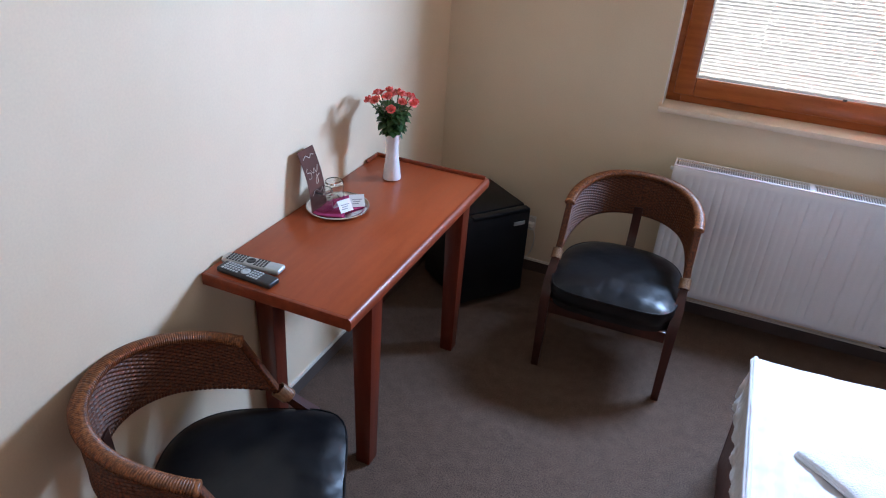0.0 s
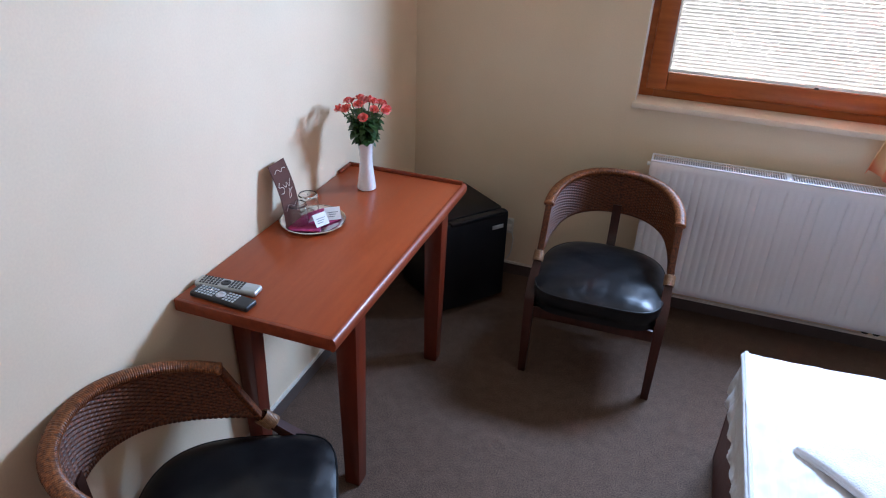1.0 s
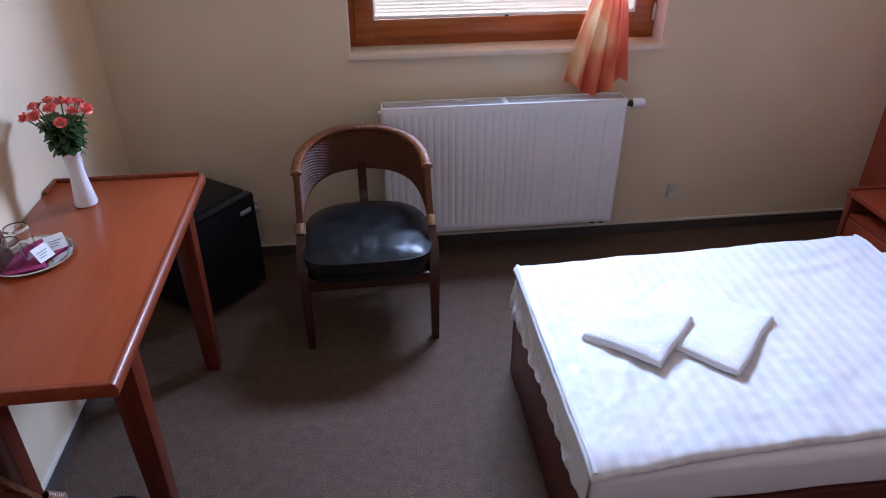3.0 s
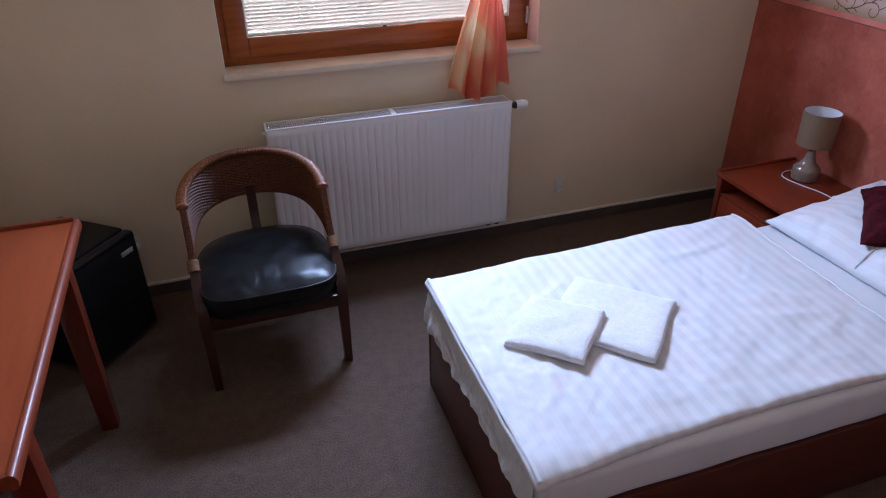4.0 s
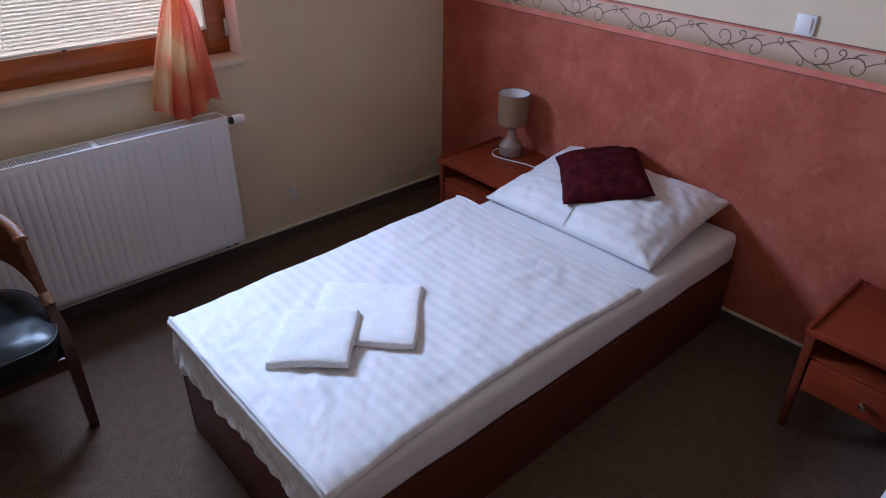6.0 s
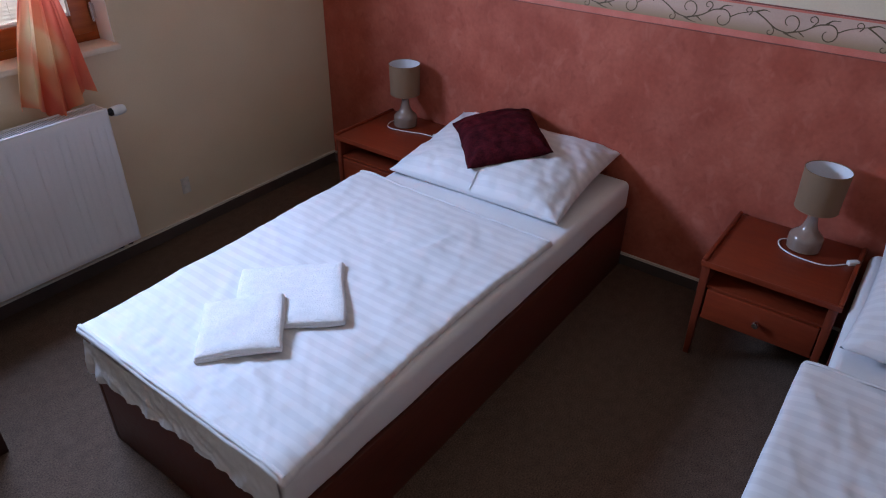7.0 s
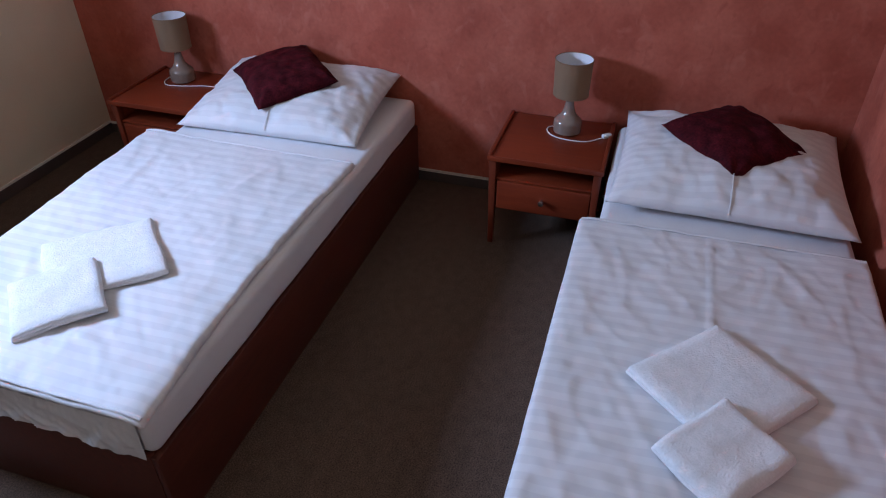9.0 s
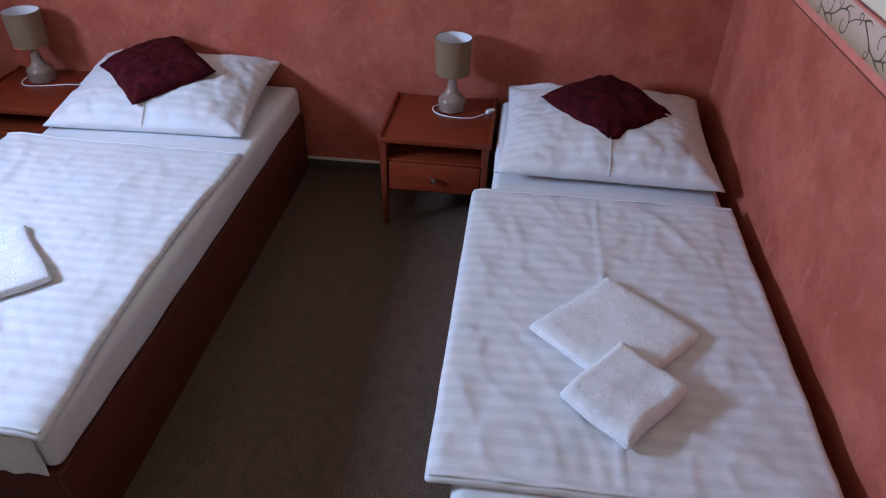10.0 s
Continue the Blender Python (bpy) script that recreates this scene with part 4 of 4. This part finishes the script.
    def hem(x):
        def f(u, v):
            y = 0.008 + (dw - 0.016) * u
            a = 2 * math.pi * v
            return (x + 0.006 * math.cos(a) + 0.002 * nz(y * 12 + seed, 1), laid(x, y), lie(laid(x, y)) + 0.012 + (0.013 + 0.004 * nz(y * 20, seed)) * 1.0 + 0.003 * math.sin(a))
        return sheet(80, 8, f)
    part("hem", hem(dl - 0.016), M_SHEET, duv, "stitched hem")
    part("hem", hem(0.014), M_SHEET, duv, "puckered foot hem")
    return ob


BED1_Y = -1.820
bed(1.512, BED1_Y, 0.882, "single bed with dark red-brown base near the window", 0, 1.7, 1.50, 2.81, (0.0, 0.02, 0.004, 0.068))
BED2_Y = -3.545
bed(1.445, BED2_Y, 0.810, "single bed with dark red-brown base along the terracotta wall", 0.428, 6.3, 1.512, 2.69, (-0.002, -0.004, 0.056, 0.060))


def pillow_mesh(lx, ly, h, pinch, seed, wrinkle):
    """A plump pillow with drawn-out corners, centred, lying on z = 0."""
    n = 64
    bm = bmesh.new()
    for side in (1, -1):
        rows = []
        for i in range(n + 1):
            row = []
            for j in range(n + 1):
                a, b = -1 + 2 * i / n, -1 + 2 * j / n
                x = lx / 2 * a * (1 - pinch * (1 - b * b))
                y = ly / 2 * b * (1 - pinch * (1 - a * a))
                e = max(0, (1 - abs(a) ** 3.2)) ** 0.6 * max(0, (1 - abs(b) ** 3.2)) ** 0.6
                w = wrinkle * (nz(x * 10 + seed, y * 10) + 0.5 * nz(x * 26, y * 26 + seed)) * min(1, e * 3)
                ang = math.atan2(1.02 - abs(b), 1.02 - abs(a))
                w += 0.0085 * math.cos(8 * ang + seed + 3 * a) * (abs(a) * abs(b)) ** 1.3 * min(1, e * 2.5)
                w -= wrinkle * 0.4 * (1 - abs(nz(x * 5 + 3 * y + seed, y * 9 - 2 * x, 3))) ** 8 * min(1, e * 3)
                z = h * (0.62 if side > 0 else -0.38) * e + w * (1 if side > 0 else 0.2)
                row.append(bm.verts.new((x, y, z + 0.38 * h)))
            rows.append(row)
        for i in range(n):
            for j in range(n):
                bm.faces.new((rows[i][j], rows[i + 1][j], rows[i + 1][j + 1], rows[i][j + 1]))
    bmesh.ops.remove_doubles(bm, verts=bm.verts, dist=1e-4)
    return bm


def pillow(m, lx, ly, seed, label, stitched):
    ob = thing("pillow", m, label, "pillow", "bed pillows")
    part("pillow_cover", pillow_mesh(lx, ly, 0.148, 0.04, seed, 0.010), M_COTTON, ob, angle=180)
    if not stitched:
        return ob
    bm = bmesh.new()
    pts = []
    for k in range(40):
        a = -0.985 + 1.2 * k / 39
        x = lx / 2 * a * (1 - 0.04)
        e = max(0, 1 - abs(a) ** 3.2) ** 0.6
        w = 0.007 * (nz(x * 10 + seed, 0) + 0.5 * nz(x * 26, seed)) * min(1, e * 3)
        pts.append((x, 0.0, 0.148 * (0.38 + 0.62 * e) + 1.14 * w + 0.0012))
    add_tube(bm, pts, 0.0017, 6)
    part("seam", bm, M_SHEET, ob, "stitched cover seam")
    return ob


pillow(pose(3.206, -1.346, 0.430, 0, -7.5, 2), 0.595, 0.81, 2.0, "plump white striped pillow at the bed head", True)
pillow(pose(3.105, -3.150, 0.430, 0, -2.5, -1), 0.70, 0.79, 8.0, "plump white striped pillow beside the terracotta wall", True)


def cushion(m, lx, ly, seed):
    ob = thing("cushion", m, "burgundy velvet scatter cushion lying on the pillow", "cushion", "burgundy cushions")
    part("cushion_cover", pillow_mesh(lx, ly, 0.112, 0.02, seed, 0.008), M_VELVET, ob, angle=180)
    return ob


cushion(pose(3.232, -1.302, 0.533, 3, -9, -46), 0.355, 0.43, 4.0)
cushion(pose(3.155, -3.150, 0.528, 0, -6, 42), 0.375, 0.365, 11.0)


def towel(m, lx, ly, h, label, seed):
    """Two soft layers of a towel folded on itself, edges rounded and a little uneven."""
    ob = thing("folded_towel", m, label, "towel", "folded towels")
    for k in range(2):
        d = 0.005 * k
        bm = soft_slab(lx - d, ly - d, h * 0.56, 34, 34, 0.0035, h * 0.27, seed + k)
        for v in bm.verts:
            x, y = v.co.x / lx - 0.5, v.co.y / ly - 0.5
            lift = k * h * 0.46 + 0.004 * nz(x * 3 + seed, y * 3, seed)
            bow = 0.006 * nz(y * 2.2 + seed, 0.3), 0.006 * nz(0.7, x * 2.2 + seed)
            thin = -0.25 * h * k * max(0, max(abs(x), abs(y)) - 0.40) / 0.1
            v.co += Vector((-lx / 2 + d / 2 + bow[0], -ly / 2 + d / 2 + bow[1], lift + thin))
        part("fold", bm, M_TERRY, ob, angle=180)
    return ob


towel(pose(1.995, -1.322, 0.452, 0, 0, -45), 0.335, 0.325, 0.024, "large white terry towel folded square on the bed", 1.0)
towel(pose(1.795, -1.330, 0.4615, 0, -4.2, 0) @ pose(0, 0, 0, 0, 0, -43), 0.245, 0.250, 0.026, "small white terry towel folded over the larger one", 5.0)
towel(pose(2.006, -3.112, 0.452, 0, 0, -42), 0.325, 0.312, 0.028, "large white terry towel folded square on the bed", 9.0)
towel(pose(1.782, -3.112, 0.4655, 0, -4.2, 0) @ pose(0, 0, 0, 0, 0, -41), 0.238, 0.200, 0.032, "small white terry towel folded over the larger one", 12.0)


# ---- nightstands and lamps ----
def nightstand(m):
    """Open shelf over one drawer, on four legs; the front faces -x, origin at the front corner on the floor."""
    w, d, h = 0.455, 0.432, 0.428
    ob = thing("nightstand", m, "red-brown wooden nightstand with an open shelf and drawer", "nightstand", "nightstands")
    part("top_board", box((0.002, 0.016, h - 0.022), (d, w - 0.016, h - 0.006), 0.002), M_STAND, ob)
    part("front_edge", box((-0.006, 0.0, h - 0.026), (0.002, w, h - 0.004), 0.003), M_STAND, ob)
    for y in (0.0, w - 0.016):
        part("side_lip", box((0.002, y, h - 0.024), (d, y + 0.016, h + 0.004), 0.005), M_STAND, ob, "raised side lip")
    for y in (0.012, w - 0.030):
        part("side_panel", box((0.03, y, 0.165), (d - 0.02, y + 0.018, h - 0.0245), 0.001), M_STAND, ob)
        for x in (0.004, d - 0.045):
            bm = bmesh.new()
            yy = y - 0.004
            taper(bm, (x + 0.006, yy + 0.003), (x + 0.032, yy + 0.025), 0, (x, yy), (x + 0.038, yy + 0.030), h - 0.0265, 0.003)
            part("leg", bm, M_STAND_LEG_SHADE, ob)
    part("shelf", box((0.016, 0.031, 0.311), (d - 0.02, w - 0.031, 0.321), 0.001), M_STAND, ob)
    # darker leg wood puts the open shelf's inner shade into the back's colour
    part("back_panel", box((d - 0.018, 0.031, 0.165), (d - 0.010, w - 0.031, h - 0.033)), M_STAND_LEG_SHADE, ob)
    part("bottom", box((0.03, 0.031, 0.168), (d - 0.02, w - 0.031, 0.180)), M_STAND, ob)
    dr = part("drawer", box((0.008, 0.040, 0.183), (0.026, w - 0.040, 0.308), 0.003), M_STAND, ob, "drawer front")
    bm = lathe([(0.006, 0), (0.005, 0.010), (0.010, 0.014), (0.013, 0.020), (0.011, 0.027), (0.003, 0.030)], 20)
    part("knob", bm, M_STEEL, dr, "round metal knob", m=pose(0.008, w / 2, 0.247, 0, -90, 0))
    return ob


NS2_Y, NS1_Y = -2.720, -0.914
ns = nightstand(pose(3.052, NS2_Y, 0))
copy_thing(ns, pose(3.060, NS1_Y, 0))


def lamp(m, cable_pts, label):
    ob = thing("table_lamp", m, label, "lamp", "bedside lamps")
    prof = [(0.030, 0.0), (0.054, 0.001), (0.0575, 0.004), (0.0585, 0.020), (0.0585, 0.044), (0.0560, 0.054), (0.0465, 0.064), (0.0345, 0.074),
            (0.0265, 0.088), (0.0210, 0.106), (0.018, 0.124), (0.0165, 0.134), (0.010, 0.136)]
    part("lamp_base", lathe(prof, 48), M_CERAMIC, ob, "taupe glazed ceramic base")
    part("socket_collar", lathe([(0.011, 0.135), (0.012, 0.138), (0.012, 0.158), (0.010, 0.162)], 24), M_STEEL, ob, "metal socket collar")
    part("shade", lathe([(0.0705, 0.164), (0.0715, 0.164), (0.0755, 0.311), (0.0745, 0.311)], 56, cap=False), M_SHADE, ob, "beige fabric drum shade")
    part("lining", lathe([(0.0702, 0.165), (0.0742, 0.310)], 56, cap=False), M_SHADEIN, ob, "white inner lining")
    for z, r in ((0.164, 0.071), (0.311, 0.075)):
        bm = bmesh.new()
        add_tube(bm, [(r * math.cos(a), r * math.sin(a), z) for a in (2 * math.pi * k / 48 for k in range(49))], 0.0016, 6)
        part("shade_rim", bm, M_SHADE, ob)
    for k in range(3):
        a = 2.094 * k
        bm = bmesh.new()
        add_tube(bm, [(0.011 * math.cos(a), 0.011 * math.sin(a), 0.160), (0.0715 * math.cos(a), 0.0715 * math.sin(a), 0.180)], 0.0014, 6)
        part("spider_arm", bm, M_STEEL, ob)
    part("bulb", lathe([(0.010, 0.160), (0.013, 0.175), (0.022, 0.205), (0.024, 0.222), (0.018, 0.240), (0.004, 0.247)], 24), M_PORCELAIN, ob, "unlit white bulb")
    bm = bmesh.new()
    add_tube(bm, smooth_path(cable_pts, 8), 0.0026, 8)
    part("cable", bm, M_WHITEPLA, ob, "white cable")
    e = Vector(cable_pts[-1])
    d = (e - Vector(cable_pts[-2])).normalized()
    ang = math.degrees(math.atan2(d.y, d.x))
    bm = bmesh.new()
    add_box(bm, (0, -0.010, -0.003), (0.040, 0.010, 0.014), 0.004)
    part("plug", bm, M_WHITEPLA, ob, "white plug", m=pose(e.x, e.y, 0.003, 0, 0, ang))
    return ob


NSZ = 0.4222
lamp(pose(3.360, -2.528, NSZ), [(0.04, 0.03, 0.006), (0.005, 0.078, 0.0034), (-0.045, 0.070, 0.0034), (-0.078, 0.03, 0.0034), (-0.09, -0.03, 0.0034), (-0.082, -0.095, 0.0034), (-0.030, -0.152, 0.0036)],
     "small taupe ceramic bedside lamp with a beige drum shade")
lamp(pose(3.372, -0.652, NSZ), [(0.04, 0.03, 0.006), (0.005, 0.078, 0.0034), (-0.05, 0.072, 0.0034), (-0.085, 0.03, 0.0034), (-0.07, -0.06, 0.0034), (-0.045, -0.14, 0.0034), (-0.04, -0.205, 0.0036)],
     "small taupe ceramic bedside lamp standing near the window")


# ---- things on the desk ----
def vase():
    ob = thing("flower_vase", pose(0.160, -0.868, DZ), "slim white porcelain vase on the desk", "vase")
    prof = [(0.026, 0.0), (0.033, 0.002), (0.034, 0.010), (0.031, 0.03), (0.026, 0.07), (0.0225, 0.105), (0.023, 0.135), (0.027, 0.160), (0.031, 0.176),
            (0.0295, 0.176), (0.0215, 0.135), (0.021, 0.105)]
    part("vase_body", lathe(prof, 40, cap=True), M_PORCELAIN, ob)
    return ob


vase()


def rose_mesh(seed):
    """Whorls of cupped petals round a bud."""
    rnd = random.Random(seed)
    bm = bmesh.new()
    for ring, (n, r, hgt, tilt) in enumerate(((3, 0.005, 0.024, 0.1), (4, 0.009, 0.025, 0.25), (5, 0.012, 0.023, 0.55), (5, 0.014, 0.019, 0.95))):
        for k in range(n):
            a0 = 2 * math.pi * (k + 0.4 * ring) / n + rnd.uniform(-0.2, 0.2)
            wd = 2.6 / n * 1.25
            grid = []
            for i in range(5):
                row = []
                for j in range(5):
                    u, v = -1 + i / 2, j / 4
                    a = a0 + u * wd * (0.45 + 0.55 * math.sin(math.pi * (0.25 + 0.6 * v)))
                    rr = r * (0.35 + 0.75 * math.sin(v * 1.7)) + tilt * 0.008 * v ** 2
                    z = hgt * v * (1 - 0.22 * u * u * v) - tilt * 0.006 * v ** 3
                    row.append(bm.verts.new((rr * math.cos(a), rr * math.sin(a), z)))
                grid.append(row)
            for i in range(4):
                for j in range(4):
                    bm.faces.new((grid[i][j], grid[i + 1][j], grid[i + 1][j + 1], grid[i][j + 1]))
    return bm


def leaf_into(bm, base, tip, wid, bend):
    base, tip = Vector(base), Vector(tip)
    d = tip - base
    side = d.cross(Vector((0, 0, 1)))
    side = side.normalized() if side.length > 1e-6 else Vector((1, 0, 0))
    up = side.cross(d).normalized()
    rows = []
    for i in range(6):
        t = i / 5
        w = wid * math.sin(math.pi * min(1, t * 0.93 + 0.04)) ** 0.8
        c = base + d * t + up * (bend * math.sin(math.pi * t))
        rows.append([bm.verts.new(c - side * w + up * w * 0.25), bm.verts.new(c), bm.verts.new(c + side * w + up * w * 0.25)])
    for a, b in zip(rows, rows[1:]):
        for j in range(2):
            bm.faces.new((a[j], a[j + 1], b[j + 1], b[j]))


def bouquet():
    ob = thing("rose_bouquet", pose(0.160, -0.868, DZ), "bunch of coral-pink roses with dark leaves in the vase", "flowers")
    rnd = random.Random(7)
    meshes = []
    for k in range(4):
        m = part("rose", rose_mesh(k + 1), M_PETAL, ob, angle=180)
        meshes.append(m.data)
        bpy.data.objects.remove(m)
    heads = []
    for k in range(15):
        a = 2.399 * k
        r = 0.024 + 0.066 * math.sqrt((k + 0.3) / 15)
        heads.append(Vector((r * math.cos(a) * 0.95, r * math.sin(a) * 1.1, 0.292 + 0.034 * (1 - (r / 0.085) ** 2) + rnd.uniform(-0.012, 0.012))))
    for k, hd in enumerate(heads):
        out = Vector((hd.x, hd.y, 0))
        tilt = out.length / 0.085 * 38
        yaw = math.degrees(math.atan2(hd.y, hd.x))
        sc = rnd.uniform(0.72, 0.98)
        m = pose(hd.x, hd.y, hd.z, 0, 0, yaw) @ pose(0, 0, 0, 0, tilt, 0) @ pose(0, 0, 0, 0, 0, rnd.uniform(0, 360)) @ Matrix.Diagonal((sc, sc, sc * 1.05, 1))
        piece("rose", meshes[k % 4], ob, m)
        bm = bmesh.new()
        add_tube(bm, smooth_path([(hd.x * 0.10, hd.y * 0.10, 0.10), (hd.x * 0.18, hd.y * 0.18, 0.18), (hd.x * 0.6, hd.y * 0.6, 0.25), tuple(hd)], 5), 0.0022, 6)
        part("stem", bm, M_STEM, ob)
    bm = bmesh.new()
    for k in range(190):
        a = rnd.uniform(0, 2 * math.pi)
        z = rnd.uniform(0.178, 0.272)
        r0 = 0.012 + 0.3 * (z - 0.18) * rnd.uniform(0.3, 1.0)
        ln = rnd.uniform(0.022, 0.042)
        b = (r0 * math.cos(a), r0 * math.sin(a), z)
        da = a + rnd.uniform(-0.7, 0.7)
        t = (b[0] + ln * math.cos(da), b[1] + ln * math.sin(da), z + rnd.uniform(-0.022, 0.022))
        leaf_into(bm, b, t, ln * rnd.uniform(0.34, 0.48), 0.004)
    for a, z in ((2.6, 0.262), (-0.9, 0.20), (1.4, 0.215), (4.4, 0.285), (-1.7, 0.25)):
        b = (0.045 * math.cos(a), 0.045 * math.sin(a), z - 0.01)
        leaf_into(bm, b, (0.10 * math.cos(a), 0.10 * math.sin(a), z + 0.004), 0.010, 0.006)
    tagged(part("foliage", bm, M_LEAF, ob, "dense dark green rose leaves", angle=180), kind="stuff")


bouquet()


def tray():
    cx, cy = 0.118, -1.182
    ob = thing("serving_tray", pose(cx, cy, DZ), "round polished steel tray on the desk", "tray")
    prof = [(0.002, 0.002), (0.082, 0.002), (0.090, 0.005), (0.099, 0.011), (0.104, 0.012), (0.106, 0.010), (0.100, 0.008), (0.090, 0.002), (0.080, 0.0), (0.002, 0.0)]
    bm = lathe(prof, 64)
    part("tray_dish", bm, M_STEEL, ob)
    bm = bmesh.new()
    add_tube(bm, [(0.1045 * math.cos(a), 0.1045 * math.sin(a), 0.0118) for a in (2 * math.pi * k / 64 for k in range(65))], 0.0018, 6)
    part("rolled_rim", bm, M_STEEL, ob)
    for dx, dy, rz in ((-0.012, -0.028, 20), (0.012, 0.034, 62)):
        nap = thing("napkin", pose(cx + dx, cy + dy, DZ + 0.0025), "magenta paper napkin folded on the tray", "napkin", "napkins")
        bm = soft_slab(0.105, 0.105, 0.004, 16, 16, 0.0012, 0.0018, dx * 99)
        for v in bm.verts:
            v.co += Vector((-0.0525, -0.0525, 0))
        part("fold", bm, M_NAPKIN, nap, m=pose(0, 0, 0, 0, 0, rz))
    for dx, dy in ((-0.034, -0.034), (-0.040, 0.044)):
        gl = thing("drinking_glass", pose(cx + dx, cy + dy, DZ + 0.0085), "clear upturned drinking glass on the tray", "glass", "drinking glasses")
        pr = [(0.0335, 0.0), (0.0345, 0.0005), (0.033, 0.03), (0.0315, 0.062), (0.029, 0.066), (0.002, 0.066),
              (0.002, 0.058), (0.027, 0.058), (0.0295, 0.055), (0.031, 0.03), (0.0325, 0.0005)]
        bm = bmesh.new()
        rings = [[(r * math.cos(2 * math.pi * k / 40), r * math.sin(2 * math.pi * k / 40), z) for k in range(40)] for r, z in pr]
        rings.append(rings[0])
        add_ring(bm, rings, True, False)
        part("tumbler", bm, M_GLASS, gl)
    for dx, dy, rz in ((0.028, -0.012, 66), (0.046, 0.046, 38)):
        cd = thing("tent_card", pose(cx + dx, cy + dy, DZ + 0.0075, 0, 0, rz), "small folded white paper card with grey print", "card", "paper cards")
        for s in (1, -1):
            bm = bmesh.new()
            add_box(bm, (-0.025, -0.0005, 0), (0.025, 0.0005, 0.042), 0, 1)
            leafc = part("card_leaf", bm, M_PAPER, cd, smooth=False, m=pose(0, -s * 0.024, 0, -s * 35, 0, 0))
            if s == 1:
                for k, (a, b) in enumerate(((-0.017, 0.017), (-0.014, 0.010), (-0.017, 0.005))):
                    part("print_line", box((a, -0.0011, 0.024 - 0.007 * k), (b, -0.0006, 0.0265 - 0.007 * k)), M_PRINT, leafc, smooth=False)


tray()


def menu_card():
    """A bent brown card that leans on the wall behind the tray."""
    ob = thing("table_card", pose(0.02, -1.222, DZ), "brown folded table card with pale script leaning on wall", "card")
    w, h = 0.088, 0.205

    def f(off):
        def g(u, v):
            return (0.052 - 0.048 * v + 0.012 * math.sin(math.pi * v) + off, (u - 0.5) * w, h * v)
        return g
    bm = sheet(4, 14, f(0.0))
    bm2 = sheet(4, 14, f(-0.0015))
    me = bpy.data.meshes.new("tmp")
    bm2.to_mesh(me)
    bm2.free()
    bm.from_mesh(me)
    bpy.data.meshes.remove(me)
    part("card_sheet", bm, M_CARD, ob)

    def surf(y, z):
        v = z / h
        return Vector((0.052 - 0.048 * v + 0.012 * math.sin(math.pi * v) + 0.001, y, z))
    for pts in ([(-0.03, 0.178), (-0.012, 0.186), (0.004, 0.176), (0.016, 0.184), (0.030, 0.180)],
                [(-0.026, 0.150), (-0.034, 0.138), (-0.014, 0.132), (-0.018, 0.116), (-0.032, 0.118)],
                [(-0.012, 0.140), (0.0, 0.128), (0.008, 0.142), (0.016, 0.126), (0.030, 0.146)],
                [(0.012, 0.120), (0.014, 0.098), (0.002, 0.092), (0.008, 0.110), (0.028, 0.118)],
                [(-0.03, 0.06), (-0.008, 0.072), (0.012, 0.056), (0.03, 0.066)]):
        bm = bmesh.new()
        add_tube(bm, smooth_path([surf(a, b) for a, b in pts], 6), 0.0010, 6)
        part("script_stroke", bm, M_CARDPALE, ob)


menu_card()


def remote(m, body, btn, label, rounded):
    ob = thing("remote_control", m, label, "remote", "remote controls")
    L, w, h = 0.185, 0.046, 0.017
    bm = box((0, -w / 2, 0), (L, w / 2, h), rounded, 4)
    part("case", bm, body, ob)
    mesh = None
    for i in range(13):
        for j in range(4):
            if 6 <= i <= 8:
                continue
            x, y = 0.018 + i * 0.0098, (j - 1.5) * 0.0098
            if mesh is None:
                t = part("button", box((-0.0032, -0.0035, 0), (0.0032, 0.0035, 0.0022), 0.0008, 1), btn, ob)
                mesh = t.data
                bpy.data.objects.remove(t)
            piece("button", mesh, ob, pose(x, y, h - 0.0005))
    part("button_ring", lathe([(0.0135, 0), (0.014, 0.001), (0.012, 0.0024), (0.007, 0.0024), (0.006, 0.0008), (0.0005, 0.0008)], 28), btn, ob, m=pose(0.087, 0, h - 0.0004))
    return ob


remote(pose(0.014, -1.630, DZ, 0, 0, 5), M_SILVER, M_BLACKPLA, "silver television remote control with dark buttons", 0.008)
remote(pose(0.036, -1.672, DZ, 0, 0, -3), M_BLACKPLA, M_GREYBTN, "black remote control with pale grey buttons", 0.006)
